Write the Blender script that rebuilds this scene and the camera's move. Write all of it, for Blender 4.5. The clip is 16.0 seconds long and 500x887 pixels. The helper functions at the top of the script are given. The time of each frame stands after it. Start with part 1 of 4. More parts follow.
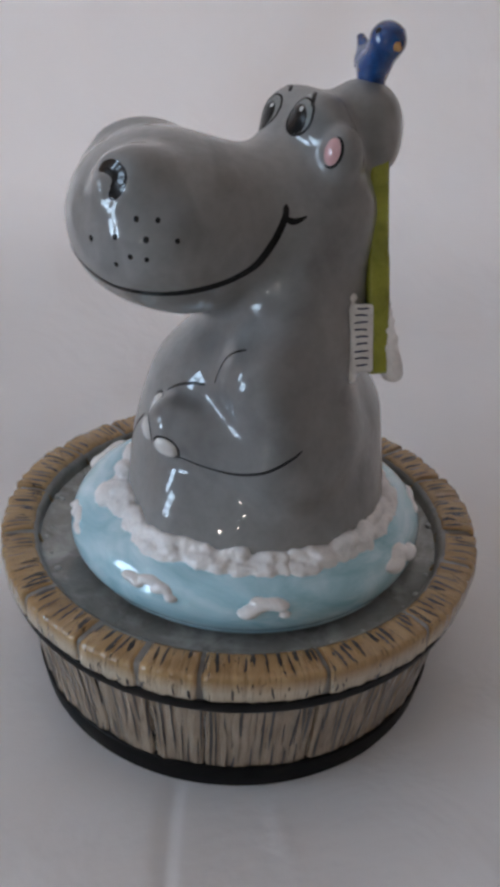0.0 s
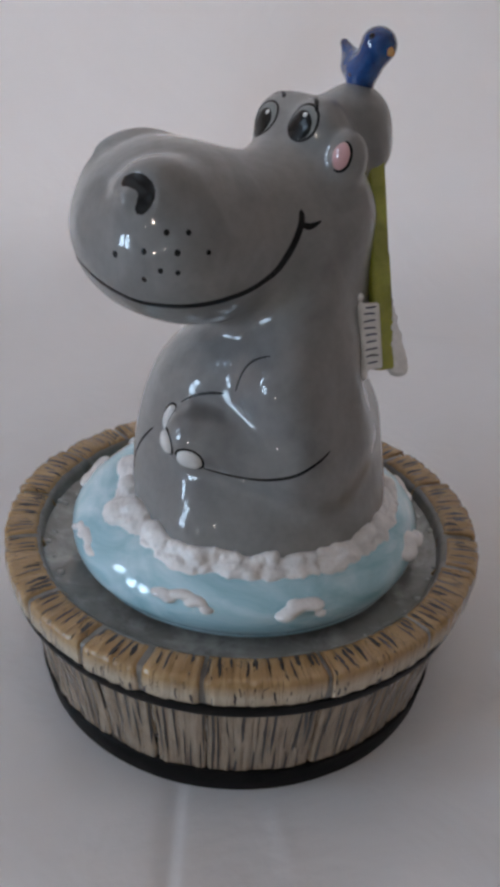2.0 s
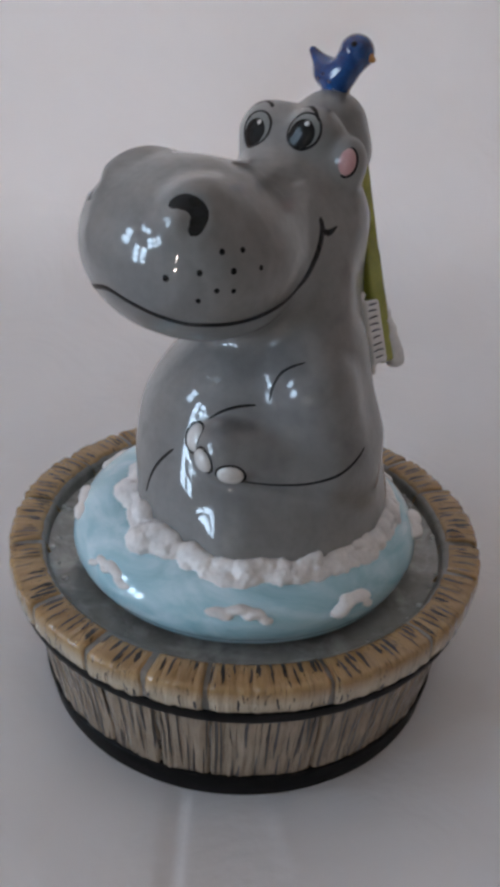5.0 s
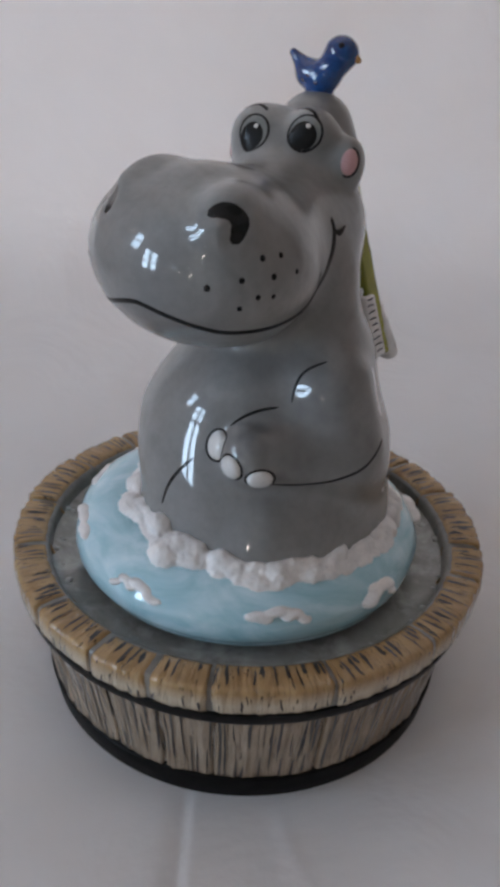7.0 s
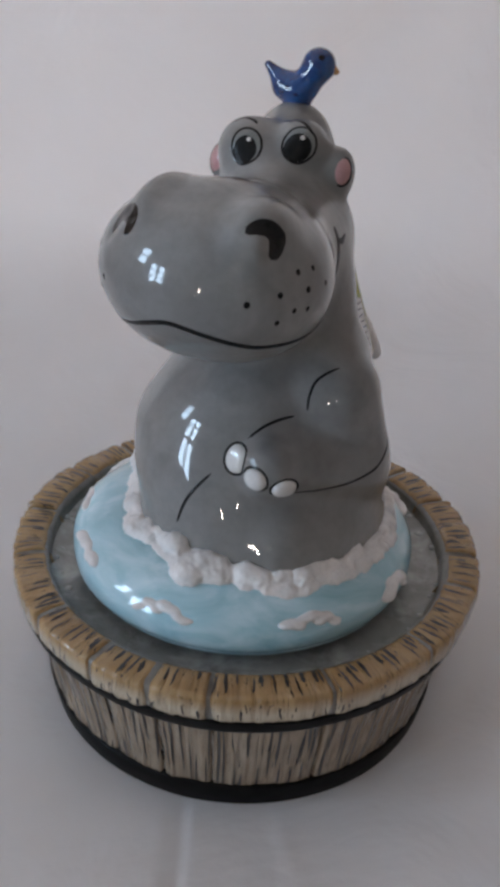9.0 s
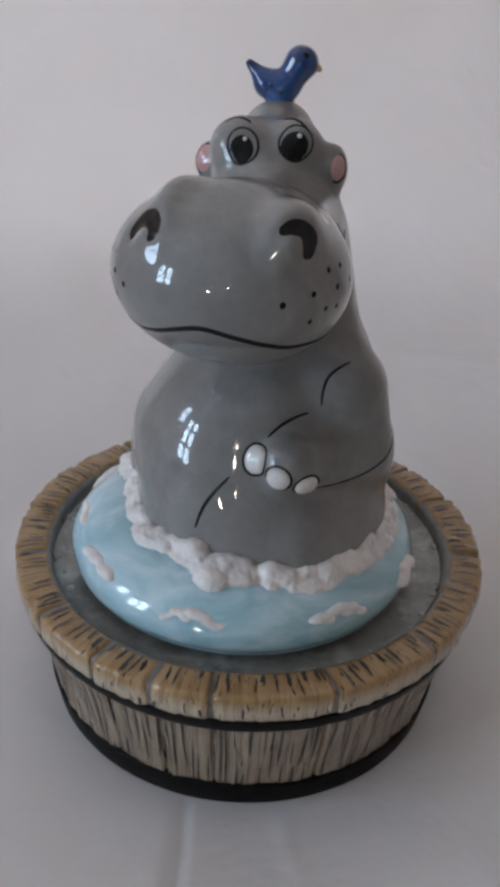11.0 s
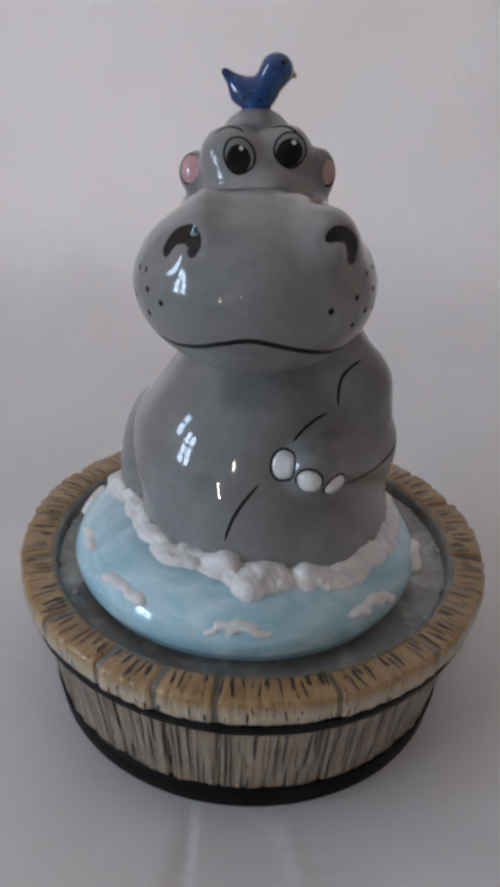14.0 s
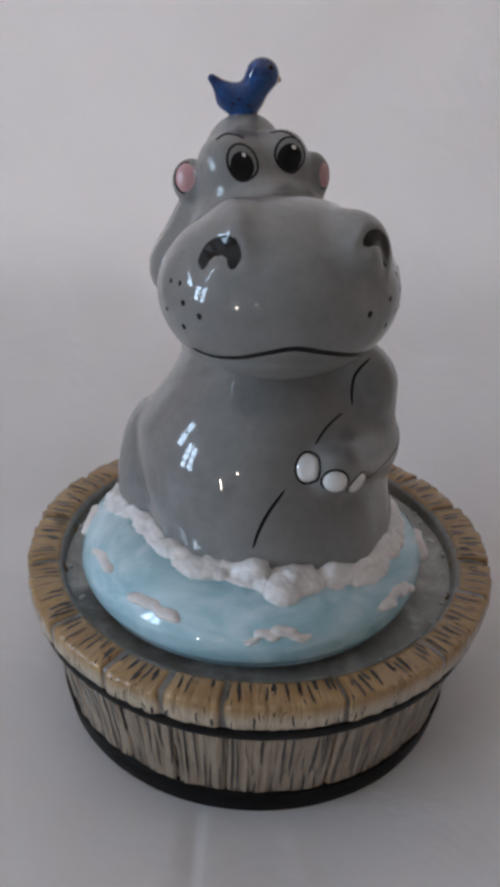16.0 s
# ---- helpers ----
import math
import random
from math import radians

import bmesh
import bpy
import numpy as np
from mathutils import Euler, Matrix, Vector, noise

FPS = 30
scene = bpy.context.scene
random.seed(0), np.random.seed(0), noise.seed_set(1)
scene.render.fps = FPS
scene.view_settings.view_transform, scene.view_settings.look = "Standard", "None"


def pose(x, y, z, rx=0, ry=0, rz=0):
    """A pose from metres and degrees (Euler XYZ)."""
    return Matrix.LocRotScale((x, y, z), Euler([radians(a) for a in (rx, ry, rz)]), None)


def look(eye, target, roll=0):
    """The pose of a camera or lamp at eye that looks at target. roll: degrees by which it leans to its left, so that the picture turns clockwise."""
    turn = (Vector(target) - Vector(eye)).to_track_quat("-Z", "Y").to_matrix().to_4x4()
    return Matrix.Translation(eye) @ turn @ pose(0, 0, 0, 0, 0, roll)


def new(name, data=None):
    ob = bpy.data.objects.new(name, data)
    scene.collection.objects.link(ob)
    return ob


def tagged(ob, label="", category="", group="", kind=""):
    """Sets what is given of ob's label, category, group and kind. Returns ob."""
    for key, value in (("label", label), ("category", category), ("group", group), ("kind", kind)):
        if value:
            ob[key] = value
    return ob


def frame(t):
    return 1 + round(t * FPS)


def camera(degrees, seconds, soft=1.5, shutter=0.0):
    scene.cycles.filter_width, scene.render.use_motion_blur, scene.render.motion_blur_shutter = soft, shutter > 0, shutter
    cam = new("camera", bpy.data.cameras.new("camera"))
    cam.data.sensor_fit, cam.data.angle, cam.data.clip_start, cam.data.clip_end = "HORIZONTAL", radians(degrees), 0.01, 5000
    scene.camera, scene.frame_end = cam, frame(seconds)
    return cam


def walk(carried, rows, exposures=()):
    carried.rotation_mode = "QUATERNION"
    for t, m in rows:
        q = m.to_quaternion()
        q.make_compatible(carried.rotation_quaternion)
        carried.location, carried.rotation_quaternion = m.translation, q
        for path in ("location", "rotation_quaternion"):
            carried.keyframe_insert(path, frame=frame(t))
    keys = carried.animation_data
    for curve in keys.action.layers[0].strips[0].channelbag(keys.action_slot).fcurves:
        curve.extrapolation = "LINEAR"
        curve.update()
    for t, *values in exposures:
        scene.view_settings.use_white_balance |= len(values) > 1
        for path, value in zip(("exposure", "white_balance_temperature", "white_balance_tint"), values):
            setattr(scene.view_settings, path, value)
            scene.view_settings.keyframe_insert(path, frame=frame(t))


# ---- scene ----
LENS = 29.29
# seconds, eye x, y, z, degrees of tilt down, pan to the left and lean
PATH = [
    (0.0, 0.0001, -0.2342, 0.2083, 30.63, -0.51, 2.65),
    (0.5, 0.0002, -0.2348, 0.2077, 30.51, -0.46, 2.69),
    (1.0, -0.0000, -0.2349, 0.2080, 30.44, -0.55, 2.80),
    (1.5, -0.0003, -0.2354, 0.2078, 30.25, -0.52, 2.73),
    (2.0, -0.0003, -0.2351, 0.2090, 30.37, -0.42, 2.70),
    (2.5, -0.0004, -0.2355, 0.2097, 30.25, -0.35, 2.64),
    (3.0, -0.0003, -0.2360, 0.2103, 30.19, -0.36, 2.73),
    (3.5, 0.0000, -0.2366, 0.2103, 30.00, -0.25, 2.66),
    (4.0, -0.0006, -0.2357, 0.2106, 30.26, -0.37, 2.70),
    (6.5, -0.0008, -0.2361, 0.2118, 30.31, -0.08, 2.70),
    (7.0, -0.0012, -0.2363, 0.2121, 30.27, -0.13, 2.70),
    (7.5, -0.0011, -0.2368, 0.2134, 30.21, -0.13, 2.68),
    (8.0, -0.0015, -0.2369, 0.2134, 30.21, -0.29, 2.81),
    (8.5, -0.0018, -0.2370, 0.2133, 30.17, -0.37, 2.85),
    (9.0, -0.0022, -0.2374, 0.2141, 29.95, -0.44, 2.91),
    (11.5, -0.0018, -0.2378, 0.2138, 29.91, -0.14, 2.61),
    (12.0, -0.0016, -0.2386, 0.2141, 29.69, -0.02, 2.51),
    (12.5, -0.0024, -0.2375, 0.2142, 30.02, -0.18, 2.55),
    (13.0, -0.0019, -0.2384, 0.2144, 29.76, 0.05, 2.35),
    (13.5, -0.0018, -0.2385, 0.2147, 29.74, 0.04, 2.39),
    (14.0, -0.0016, -0.2390, 0.2149, 29.66, 0.09, 2.35),
    (14.5, -0.0016, -0.2388, 0.2147, 29.66, 0.12, 2.36),
    (15.0, -0.0021, -0.2390, 0.2149, 29.63, 0.10, 2.40),
    (15.5, -0.0026, -0.2385, 0.2155, 29.72, 0.19, 2.32),
    (16.0, -0.0022, -0.2387, 0.2162, 29.67, 0.39, 2.12),
]
cam = camera(LENS, 16.0, soft=4.6)
walk(cam, [(t, pose(x, y, z, 90 - down, 0, pan) @ pose(0, 0, 0, 0, 0, lean)) for t, x, y, z, down, pan, lean in PATH],
     exposures=[(0.0, 0.0, 6950, 15), (16.0, 0.0, 6950, 15)])

# ---- world and light: a room by day, its light from tall paned windows ----
world = bpy.data.worlds.new("world")
scene.world = world
world.use_nodes = True
sky = world.node_tree.nodes.new("ShaderNodeTexSky")
sky.sky_type, sky.sun_disc, sky.sun_elevation, sky.sun_rotation = "NISHITA", False, radians(40), radians(200)
world.node_tree.links.new(sky.outputs[0], world.node_tree.nodes["Background"].inputs[0])
world.node_tree.nodes["Background"].inputs[1].default_value = 0.1

TABLE = -0.90          # the room's floor below the cloth, which lies at height 0
ROOM = (-2.3, 2.3, -2.7, 1.7, TABLE, 1.55)
WINDOWS = [            # wall, along from, along to, bottom, top, watts, colour
    ("west", -1.62, -0.86, -0.12, 0.86, 50.0, (0.50, 0.74, 1.0)),
    ("south", -1.46, -1.34, -0.14, 0.12, 9.0, (1.0, 0.93, 0.86)),
    ("south", -0.66, -0.57, 0.33, 0.42, 3.0, (1.0, 0.90, 0.80)),
    # unseen window added behind the cloth so that the backdrop glows
    ("north", -1.32, 0.33, -0.10, 1.15, 67.0, (1.0, 0.955, 0.955)),
    ("west", -0.70, -0.24, 0.48, 1.30, 20.0, (0.50, 0.74, 1.0)),
]
FACING = {"west": (1, 0), "south": (0, 1), "north": (0, -1)}


def window_lamp(wall, a, b, z0, z1, watts, colour):
    data = bpy.data.lights.new("window_light", "AREA")
    data.shape, data.size, data.size_y = "RECTANGLE", b - a, z1 - z0
    data.energy, data.color = watts, colour
    mid, z = (a + b) / 2, (z0 + z1) / 2
    eye = {"west": (ROOM[0] - 0.10, mid, z), "south": (mid, ROOM[2] - 0.10, z), "north": (mid, ROOM[3] + 0.10, z)}[wall]
    lamp = new("window_light", data)
    lamp.matrix_world = look(eye, (eye[0] + FACING[wall][0], eye[1] + FACING[wall][1], z))


for row in WINDOWS:
    window_lamp(*row)


# ---- materials ----
def material(name, build):
    m = bpy.data.materials.new(name)
    m.use_nodes = True
    nt = m.node_tree
    build(nt, nt.nodes["Principled BSDF"])
    return m


def node(nt, kind, ins=None, operation="", blend=""):
    n = nt.nodes.new(kind)
    if operation:
        n.operation = operation
    if blend:
        n.data_type, n.blend_type = "RGBA", blend
    for k, v in (ins or {}).items():
        if isinstance(v, bpy.types.NodeSocket):
            nt.links.new(v, n.inputs[k])
        else:
            n.inputs[k].default_value = v
    return n


def ramp(nt, fac, stops):
    n = node(nt, "ShaderNodeValToRGB", {0: fac})
    els = n.color_ramp.elements
    while len(els) < len(stops):
        els.new(0.5)
    for e, (at, c) in zip(els, stops):
        e.position, e.color = at, (*c, 1) if len(c) == 3 else c
    return n.outputs[0]


def grey(v):
    return (v, v, v)


def noise_at(nt, co, scale, detail=3.0, rough=0.55, stretch=None, distort=0.0):
    if stretch:
        co = node(nt, "ShaderNodeMapping", {0: co, 3: stretch}).outputs[0]
    return node(nt, "ShaderNodeTexNoise", {"Vector": co, "Scale": scale, "Detail": detail, "Roughness": rough, "Distortion": distort}).outputs[0]


def obj_co(nt):
    return node(nt, "ShaderNodeTexCoord").outputs["Object"]


def uv_co(nt):
    return node(nt, "ShaderNodeTexCoord").outputs["UV"]


def bump(nt, bsdf, height, strength, dist):
    n = node(nt, "ShaderNodeBump", {"Height": height, "Strength": strength, "Distance": dist})
    nt.links.new(n.outputs[0], bsdf.inputs["Normal"])
    return n


def mixed(nt, fac, a, b, kind="MIX"):
    n = node(nt, "ShaderNodeMix", blend=kind)
    for key, v in ((0, fac), (6, a), (7, b)):
        if isinstance(v, bpy.types.NodeSocket):
            nt.links.new(v, n.inputs[key])
        else:
            n.inputs[key].default_value = (*v, 1) if isinstance(v, tuple) and len(v) == 3 else v
    return n.outputs[2]


def glaze(name, dark, light, scale=60.0, rough=0.07, bumpy=0.15, stretch=None, coat=0.6, shine=0.5):
    """Glossy painted ceramic: brushed colour in two sizes under a clear, faintly wavy glaze."""
    def build(nt, b):
        co = obj_co(nt)
        big = noise_at(nt, co, scale, 4, 0.6, stretch, 0.6)
        fine = noise_at(nt, co, scale * 9, 3, 0.6)
        col = ramp(nt, big, [(0.3, dark), (0.7, light)])
        speck = ramp(nt, fine, [(0.30, grey(0.90)), (0.55, grey(1.0))])
        nt.links.new(mixed(nt, 1.0, col, speck, "MULTIPLY"), b.inputs["Base Color"])
        b.inputs["Roughness"].default_value = rough
        b.inputs["Coat Weight"].default_value = coat
        b.inputs["Coat Roughness"].default_value = 0.03
        b.inputs["Specular IOR Level"].default_value = shine
        bump(nt, b, noise_at(nt, co, 130, 2), bumpy, 0.0006)
    return material(name, build)


def plain(name, colour, rough=0.5, coat=0.0):
    def build(nt, b):
        n = noise_at(nt, obj_co(nt), 400, 3)
        col = ramp(nt, n, [(0.3, tuple(c * 0.85 for c in colour)), (0.7, colour)])
        nt.links.new(col, b.inputs["Base Color"])
        b.inputs["Roughness"].default_value = rough
        b.inputs["Coat Weight"].default_value = coat
    return material(name, build)


def build_hippo(nt, b):
    """Grey underglaze laid on with a broad brush: overlapping strokes of darker and paler grey under a clear glaze."""
    co = obj_co(nt)
    cloud = noise_at(nt, co, 20, 3, 0.55, (1, 1, 0.7), 0.5)
    base = ramp(nt, cloud, [(0.32, (0.178, 0.175, 0.173)), (0.70, (0.252, 0.248, 0.245))])
    turn = node(nt, "ShaderNodeMapping", {0: co, 2: (0.5, 0.35, 0.8), 3: (1.0, 0.34, 0.8)}).outputs[0]
    dark = ramp(nt, noise_at(nt, turn, 80, 2, 0.45, None, 0.5), [(0.54, grey(1.0)), (0.66, grey(0.84))])
    turn = node(nt, "ShaderNodeMapping", {0: co, 1: (0.3, 0.1, 0.2), 2: (-0.4, 0.6, 0.2), 3: (0.9, 0.8, 0.30)}).outputs[0]
    pale = ramp(nt, noise_at(nt, turn, 70, 3, 0.5, None, 0.4), [(0.50, grey(1.0)), (0.68, grey(1.08))])
    fine = ramp(nt, noise_at(nt, co, 420, 3, 0.6), [(0.30, grey(0.92)), (0.60, grey(1.02))])
    col = mixed(nt, 1.0, mixed(nt, 1.0, mixed(nt, 1.0, base, dark, "MULTIPLY"), pale, "MULTIPLY"), fine, "MULTIPLY")
    nt.links.new(col, b.inputs["Base Color"])
    b.inputs["Roughness"].default_value = 0.35
    b.inputs["Specular IOR Level"].default_value = 0.12
    b.inputs["Coat Weight"].default_value = 1.0
    b.inputs["Coat Roughness"].default_value = 0.03
    bump(nt, b, noise_at(nt, co, 170, 2), 0.45, 0.0006)


HIPPO_GREY = material("grey_glaze", build_hippo)
BLACK = glaze("black_glaze", (0.006, 0.006, 0.007), (0.012, 0.012, 0.012), 300, 0.25, 0.1, None, 0.05, 0.18)
WHITE = glaze("white_glaze", (0.62, 0.60, 0.58), (0.74, 0.73, 0.72), 200, 0.10)
EYE_GREY = glaze("eye_glaze", (0.17, 0.18, 0.18), (0.22, 0.23, 0.22), 300, 0.25, 0.1, None, 0.15)
PINK = glaze("pink_glaze", (0.52, 0.26, 0.27), (0.60, 0.36, 0.36), 250)
BLUE = glaze("blue_glaze", (0.003, 0.022, 0.10), (0.006, 0.078, 0.27), 230, 0.06)
NAVY = glaze("navy_glaze", (0.006, 0.010, 0.05), (0.010, 0.02, 0.09), 200)
ORANGE = glaze("orange_glaze", (0.34, 0.16, 0.05), (0.46, 0.24, 0.09), 200)
GREEN = glaze("green_glaze", (0.20, 0.21, 0.025), (0.33, 0.34, 0.05), 120, 0.10)
FOAM = glaze("foam_glaze", (0.66, 0.65, 0.65), (0.83, 0.80, 0.79), 140, 0.35, 0.4, None, 0.3)
def build_basin(nt, b):
    """Grey glaze with cloudy, soapy blotches washed over it."""
    co = obj_co(nt)
    base = ramp(nt, noise_at(nt, co, 70, 4, 0.6, None, 0.6), [(0.3, (0.20, 0.195, 0.185)), (0.7, (0.33, 0.325, 0.305))])
    soap = ramp(nt, noise_at(nt, co, 85, 4, 0.6, None, 0.3), [(0.50, grey(0.0)), (0.74, grey(0.75))])
    nt.links.new(mixed(nt, soap, base, (0.60, 0.60, 0.57)), b.inputs["Base Color"])
    b.inputs["Roughness"].default_value = 0.16
    b.inputs["Coat Weight"].default_value = 0.4
    bump(nt, b, noise_at(nt, co, 160, 3), 0.6, 0.0010)


BASIN = material("basin_glaze", build_basin)
BUBBLE = glaze("bubble_glaze", (0.35, 0.35, 0.34), (0.58, 0.58, 0.56), 200, 0.15, 0.4)
MORTAR = glaze("joint_glaze", (0.11, 0.10, 0.088), (0.25, 0.235, 0.21), 160, 0.3, 0.4, None, 0.2)
HOOP = glaze("hoop_glaze", (0.003, 0.0025, 0.0025), (0.008, 0.007, 0.007), 200, 0.5, 0.4, None, 0.02, 0.08)
NOSTRIL_BLACK = glaze("glossy_black_glaze", (0.006, 0.006, 0.007), (0.012, 0.012, 0.012), 300, 0.2, 0.1, None, 0.4, 0.2)


def build_water(nt, b):
    co = obj_co(nt)
    streak = noise_at(nt, co, 46, 4, 0.6, (1, 1, 2.6), 1.2)
    col = ramp(nt, streak, [(0.28, (0.25, 0.47, 0.55)), (0.48, (0.36, 0.58, 0.66)), (0.66, (0.52, 0.70, 0.77)), (0.80, (0.68, 0.79, 0.82))])
    nt.links.new(col, b.inputs["Base Color"])
    b.inputs["Roughness"].default_value = 0.08
    b.inputs["Coat Weight"].default_value = 0.6
    bump(nt, b, noise_at(nt, co, 90, 3), 0.25, 0.0008)


WATER = material("pale_blue_glaze", build_water)


def wood(name, pale, tan, dark, across, along, cut, worn=None):
    """Ceramic modelled as rough-sawn wood: dark stain in the scratches, the grain along v."""
    def build(nt, b):
        uv = uv_co(nt)
        rnd = node(nt, "ShaderNodeObjectInfo").outputs["Random"]
        off = node(nt, "ShaderNodeCombineXYZ", {0: rnd, 1: rnd, 2: rnd}).outputs[0]
        far = node(nt, "ShaderNodeVectorMath", {0: off, 1: (7.0, 3.0, 5.0)}, operation="MULTIPLY").outputs[0]
        co = node(nt, "ShaderNodeVectorMath", {0: uv, 1: far}, operation="ADD").outputs[0]
        lines = noise_at(nt, co, 1.0, 1.5, 0.5, (across, along, 1), 0.06)
        fine = noise_at(nt, co, 1.0, 2.5, 0.6, (1500, 150, 1), 0.2)
        tone = noise_at(nt, co, 1.0, 3, 0.6, (170, 60, 1), 0.4)
        base = ramp(nt, tone, [(0.25, pale), (0.75, tan)])
        # thin dark cracks along the level lines of the stretched noise, broken up by a second one
        far_off = node(nt, "ShaderNodeMath", {0: lines, 1: 0.5}, operation="SUBTRACT").outputs[0]
        near = node(nt, "ShaderNodeMath", {0: far_off}, operation="ABSOLUTE").outputs[0]
        breaks = noise_at(nt, co, 1.0, 2, 0.5, (across * 1.5, along * 4.0, 1), 0.1)
        wide = node(nt, "ShaderNodeMath", {0: breaks, 1: cut, 2: -cut * 0.30}, operation="MULTIPLY_ADD").outputs[0]
        ratio = node(nt, "ShaderNodeMath", {0: near, 1: wide}, operation="DIVIDE").outputs[0]
        groove = ramp(nt, ratio, [(0.45, grey(0.0)), (0.95, grey(1.0))])
        hair = ramp(nt, fine, [(0.26, grey(0.72)), (0.42, grey(1.0))])
        if worn:
            # the outer edge and face rubbed paler
            v = node(nt, "ShaderNodeSeparateXYZ", {0: uv}).outputs[1]
            edge = ramp(nt, node(nt, "ShaderNodeMath", {0: v, 1: 100.0}, operation="MULTIPLY").outputs[0], [(0.40, grey(0.8)), (0.75, grey(0.0))])
            base = mixed(nt, edge, base, worn)
        col = mixed(nt, 1.0, mixed(nt, groove, dark, base), hair, "MULTIPLY")
        nt.links.new(col, b.inputs["Base Color"])
        b.inputs["Roughness"].default_value = 0.22
        b.inputs["Coat Weight"].default_value = 0.6
        b.inputs["Coat Roughness"].default_value = 0.08
        bump(nt, b, mixed(nt, 0.3, groove, fine), 0.9, 0.0014)
    return material(name, build)


WOOD_SIDE = wood("weathered_wood_glaze", (0.34, 0.265, 0.195), (0.225, 0.162, 0.108), (0.020, 0.015, 0.012), 520, 8, 0.03)
WOOD_RIM = wood("tan_wood_glaze", (0.44, 0.28, 0.13), (0.28, 0.16, 0.065), (0.030, 0.018, 0.012), 620, 40, 0.03, (0.50, 0.42, 0.32))
STAIN = plain("dark_stain", (0.022, 0.017, 0.014), 0.3, 0.1)


def build_cloth(nt, b):
    co = obj_co(nt)
    big = noise_at(nt, co, 7, 4, 0.55)
    weave = noise_at(nt, co, 900, 2, 0.5)
    nt.links.new(ramp(nt, big, [(0.3, (0.76, 0.745, 0.745)), (0.7, (0.84, 0.82, 0.825))]), b.inputs["Base Color"])
    b.inputs["Roughness"].default_value = 0.55
    b.inputs["Sheen Weight"].default_value = 0.1
    n1 = node(nt, "ShaderNodeBump", {"Height": weave, "Strength": 0.12, "Distance": 0.0003})
    n2 = node(nt, "ShaderNodeBump", {"Height": noise_at(nt, co, 15, 4, 0.5, None, 1.0), "Strength": 0.5, "Distance": 0.005, "Normal": n1.outputs[0]})
    nt.links.new(n2.outputs[0], b.inputs["Normal"])
    # daylight from the window added behind shines through the thin cloth
    thin = node(nt, "ShaderNodeBsdfTranslucent", {"Color": (0.86, 0.84, 0.85, 1.0), "Normal": n2.outputs[0]})
    both = node(nt, "ShaderNodeMixShader", {0: 0.13, 1: b.outputs[0], 2: thin.outputs[0]})
    nt.links.new(both.outputs[0], nt.nodes["Material Output"].inputs[0])


CLOTH = material("white_cloth", build_cloth)
# green made up for the unseen south wall, to tint and dim its bounce
SAGE_BOUNCE_PAINT = plain("sage_bounce_paint", (0.40, 0.41, 0.35), 0.8)
WALL_PAINT = plain("wall_paint", (0.62, 0.55, 0.51), 0.8)
CEILING_PAINT = plain("ceiling_paint", (0.82, 0.79, 0.77), 0.85)
FLOOR_WOOD = plain("floor_wood", (0.22, 0.14, 0.08), 0.45)
TABLE_WOOD = plain("table_wood", (0.25, 0.16, 0.09), 0.4)
FRAME_PAINT = plain("white_frame_paint", (0.75, 0.75, 0.74), 0.4)


def build_glass(nt, b):
    b.inputs["Transmission Weight"].default_value = 1.0
    b.inputs["Roughness"].default_value = 0.0
    b.inputs["IOR"].default_value = 1.45


GLASS = material("window_glass", build_glass)


# ---- mesh helpers ----
def mesh_object(name, verts, faces, mat, parent=None, label="", smooth=True):
    me = bpy.data.meshes.new(name)
    me.from_pydata([tuple(v) for v in verts], [], [tuple(f) for f in faces])
    me.materials.append(mat)
    if smooth:
        me.polygons.foreach_set("use_smooth", [True] * len(me.polygons))
    me.update()
    ob = new(name, me)
    ob.parent = parent
    if label:
        tagged(ob, label)
    return ob


def part(name, bm, mat, parent, label="", smooth=False):
    """Links a bmesh as one mesh object under a thing or a part."""
    me = bpy.data.meshes.new(name)
    bmesh.ops.recalc_face_normals(bm, faces=bm.faces)
    bm.to_mesh(me)
    bm.free()
    me.materials.append(mat)
    if smooth:
        me.polygons.foreach_set("use_smooth", [True] * len(me.polygons))
    ob = new(name, me)
    ob.parent = parent
    if label:
        tagged(ob, label)
    return ob


def box(bm, x0, x1, y0, y1, z0, z1, bevel=0.0):
    made = bmesh.ops.create_cube(bm, size=1, matrix=Matrix.LocRotScale(((x0 + x1) / 2, (y0 + y1) / 2, (z0 + z1) / 2), None, (x1 - x0, y1 - y0, z1 - z0)))
    if bevel:
        edges = list({e for v in made["verts"] for e in v.link_edges})
        bmesh.ops.bevel(bm, geom=edges, offset=bevel, segments=2, profile=0.6, affect="EDGES")
    return bm


# ---- solid modelling by distance fields, in millimetres, in the figurine's own space: x to its muzzle, y to its left ----
def smin(a, b, k):
    h = np.clip(0.5 + 0.5 * (b - a) / k, 0, 1)
    return b + (a - b) * h - k * h * (1 - h)


def smax(a, b, k):
    return -smin(-a, -b, k)


def ball(p, c, r):
    return np.sqrt(((p - np.array(c)) ** 2).sum(-1)) - r


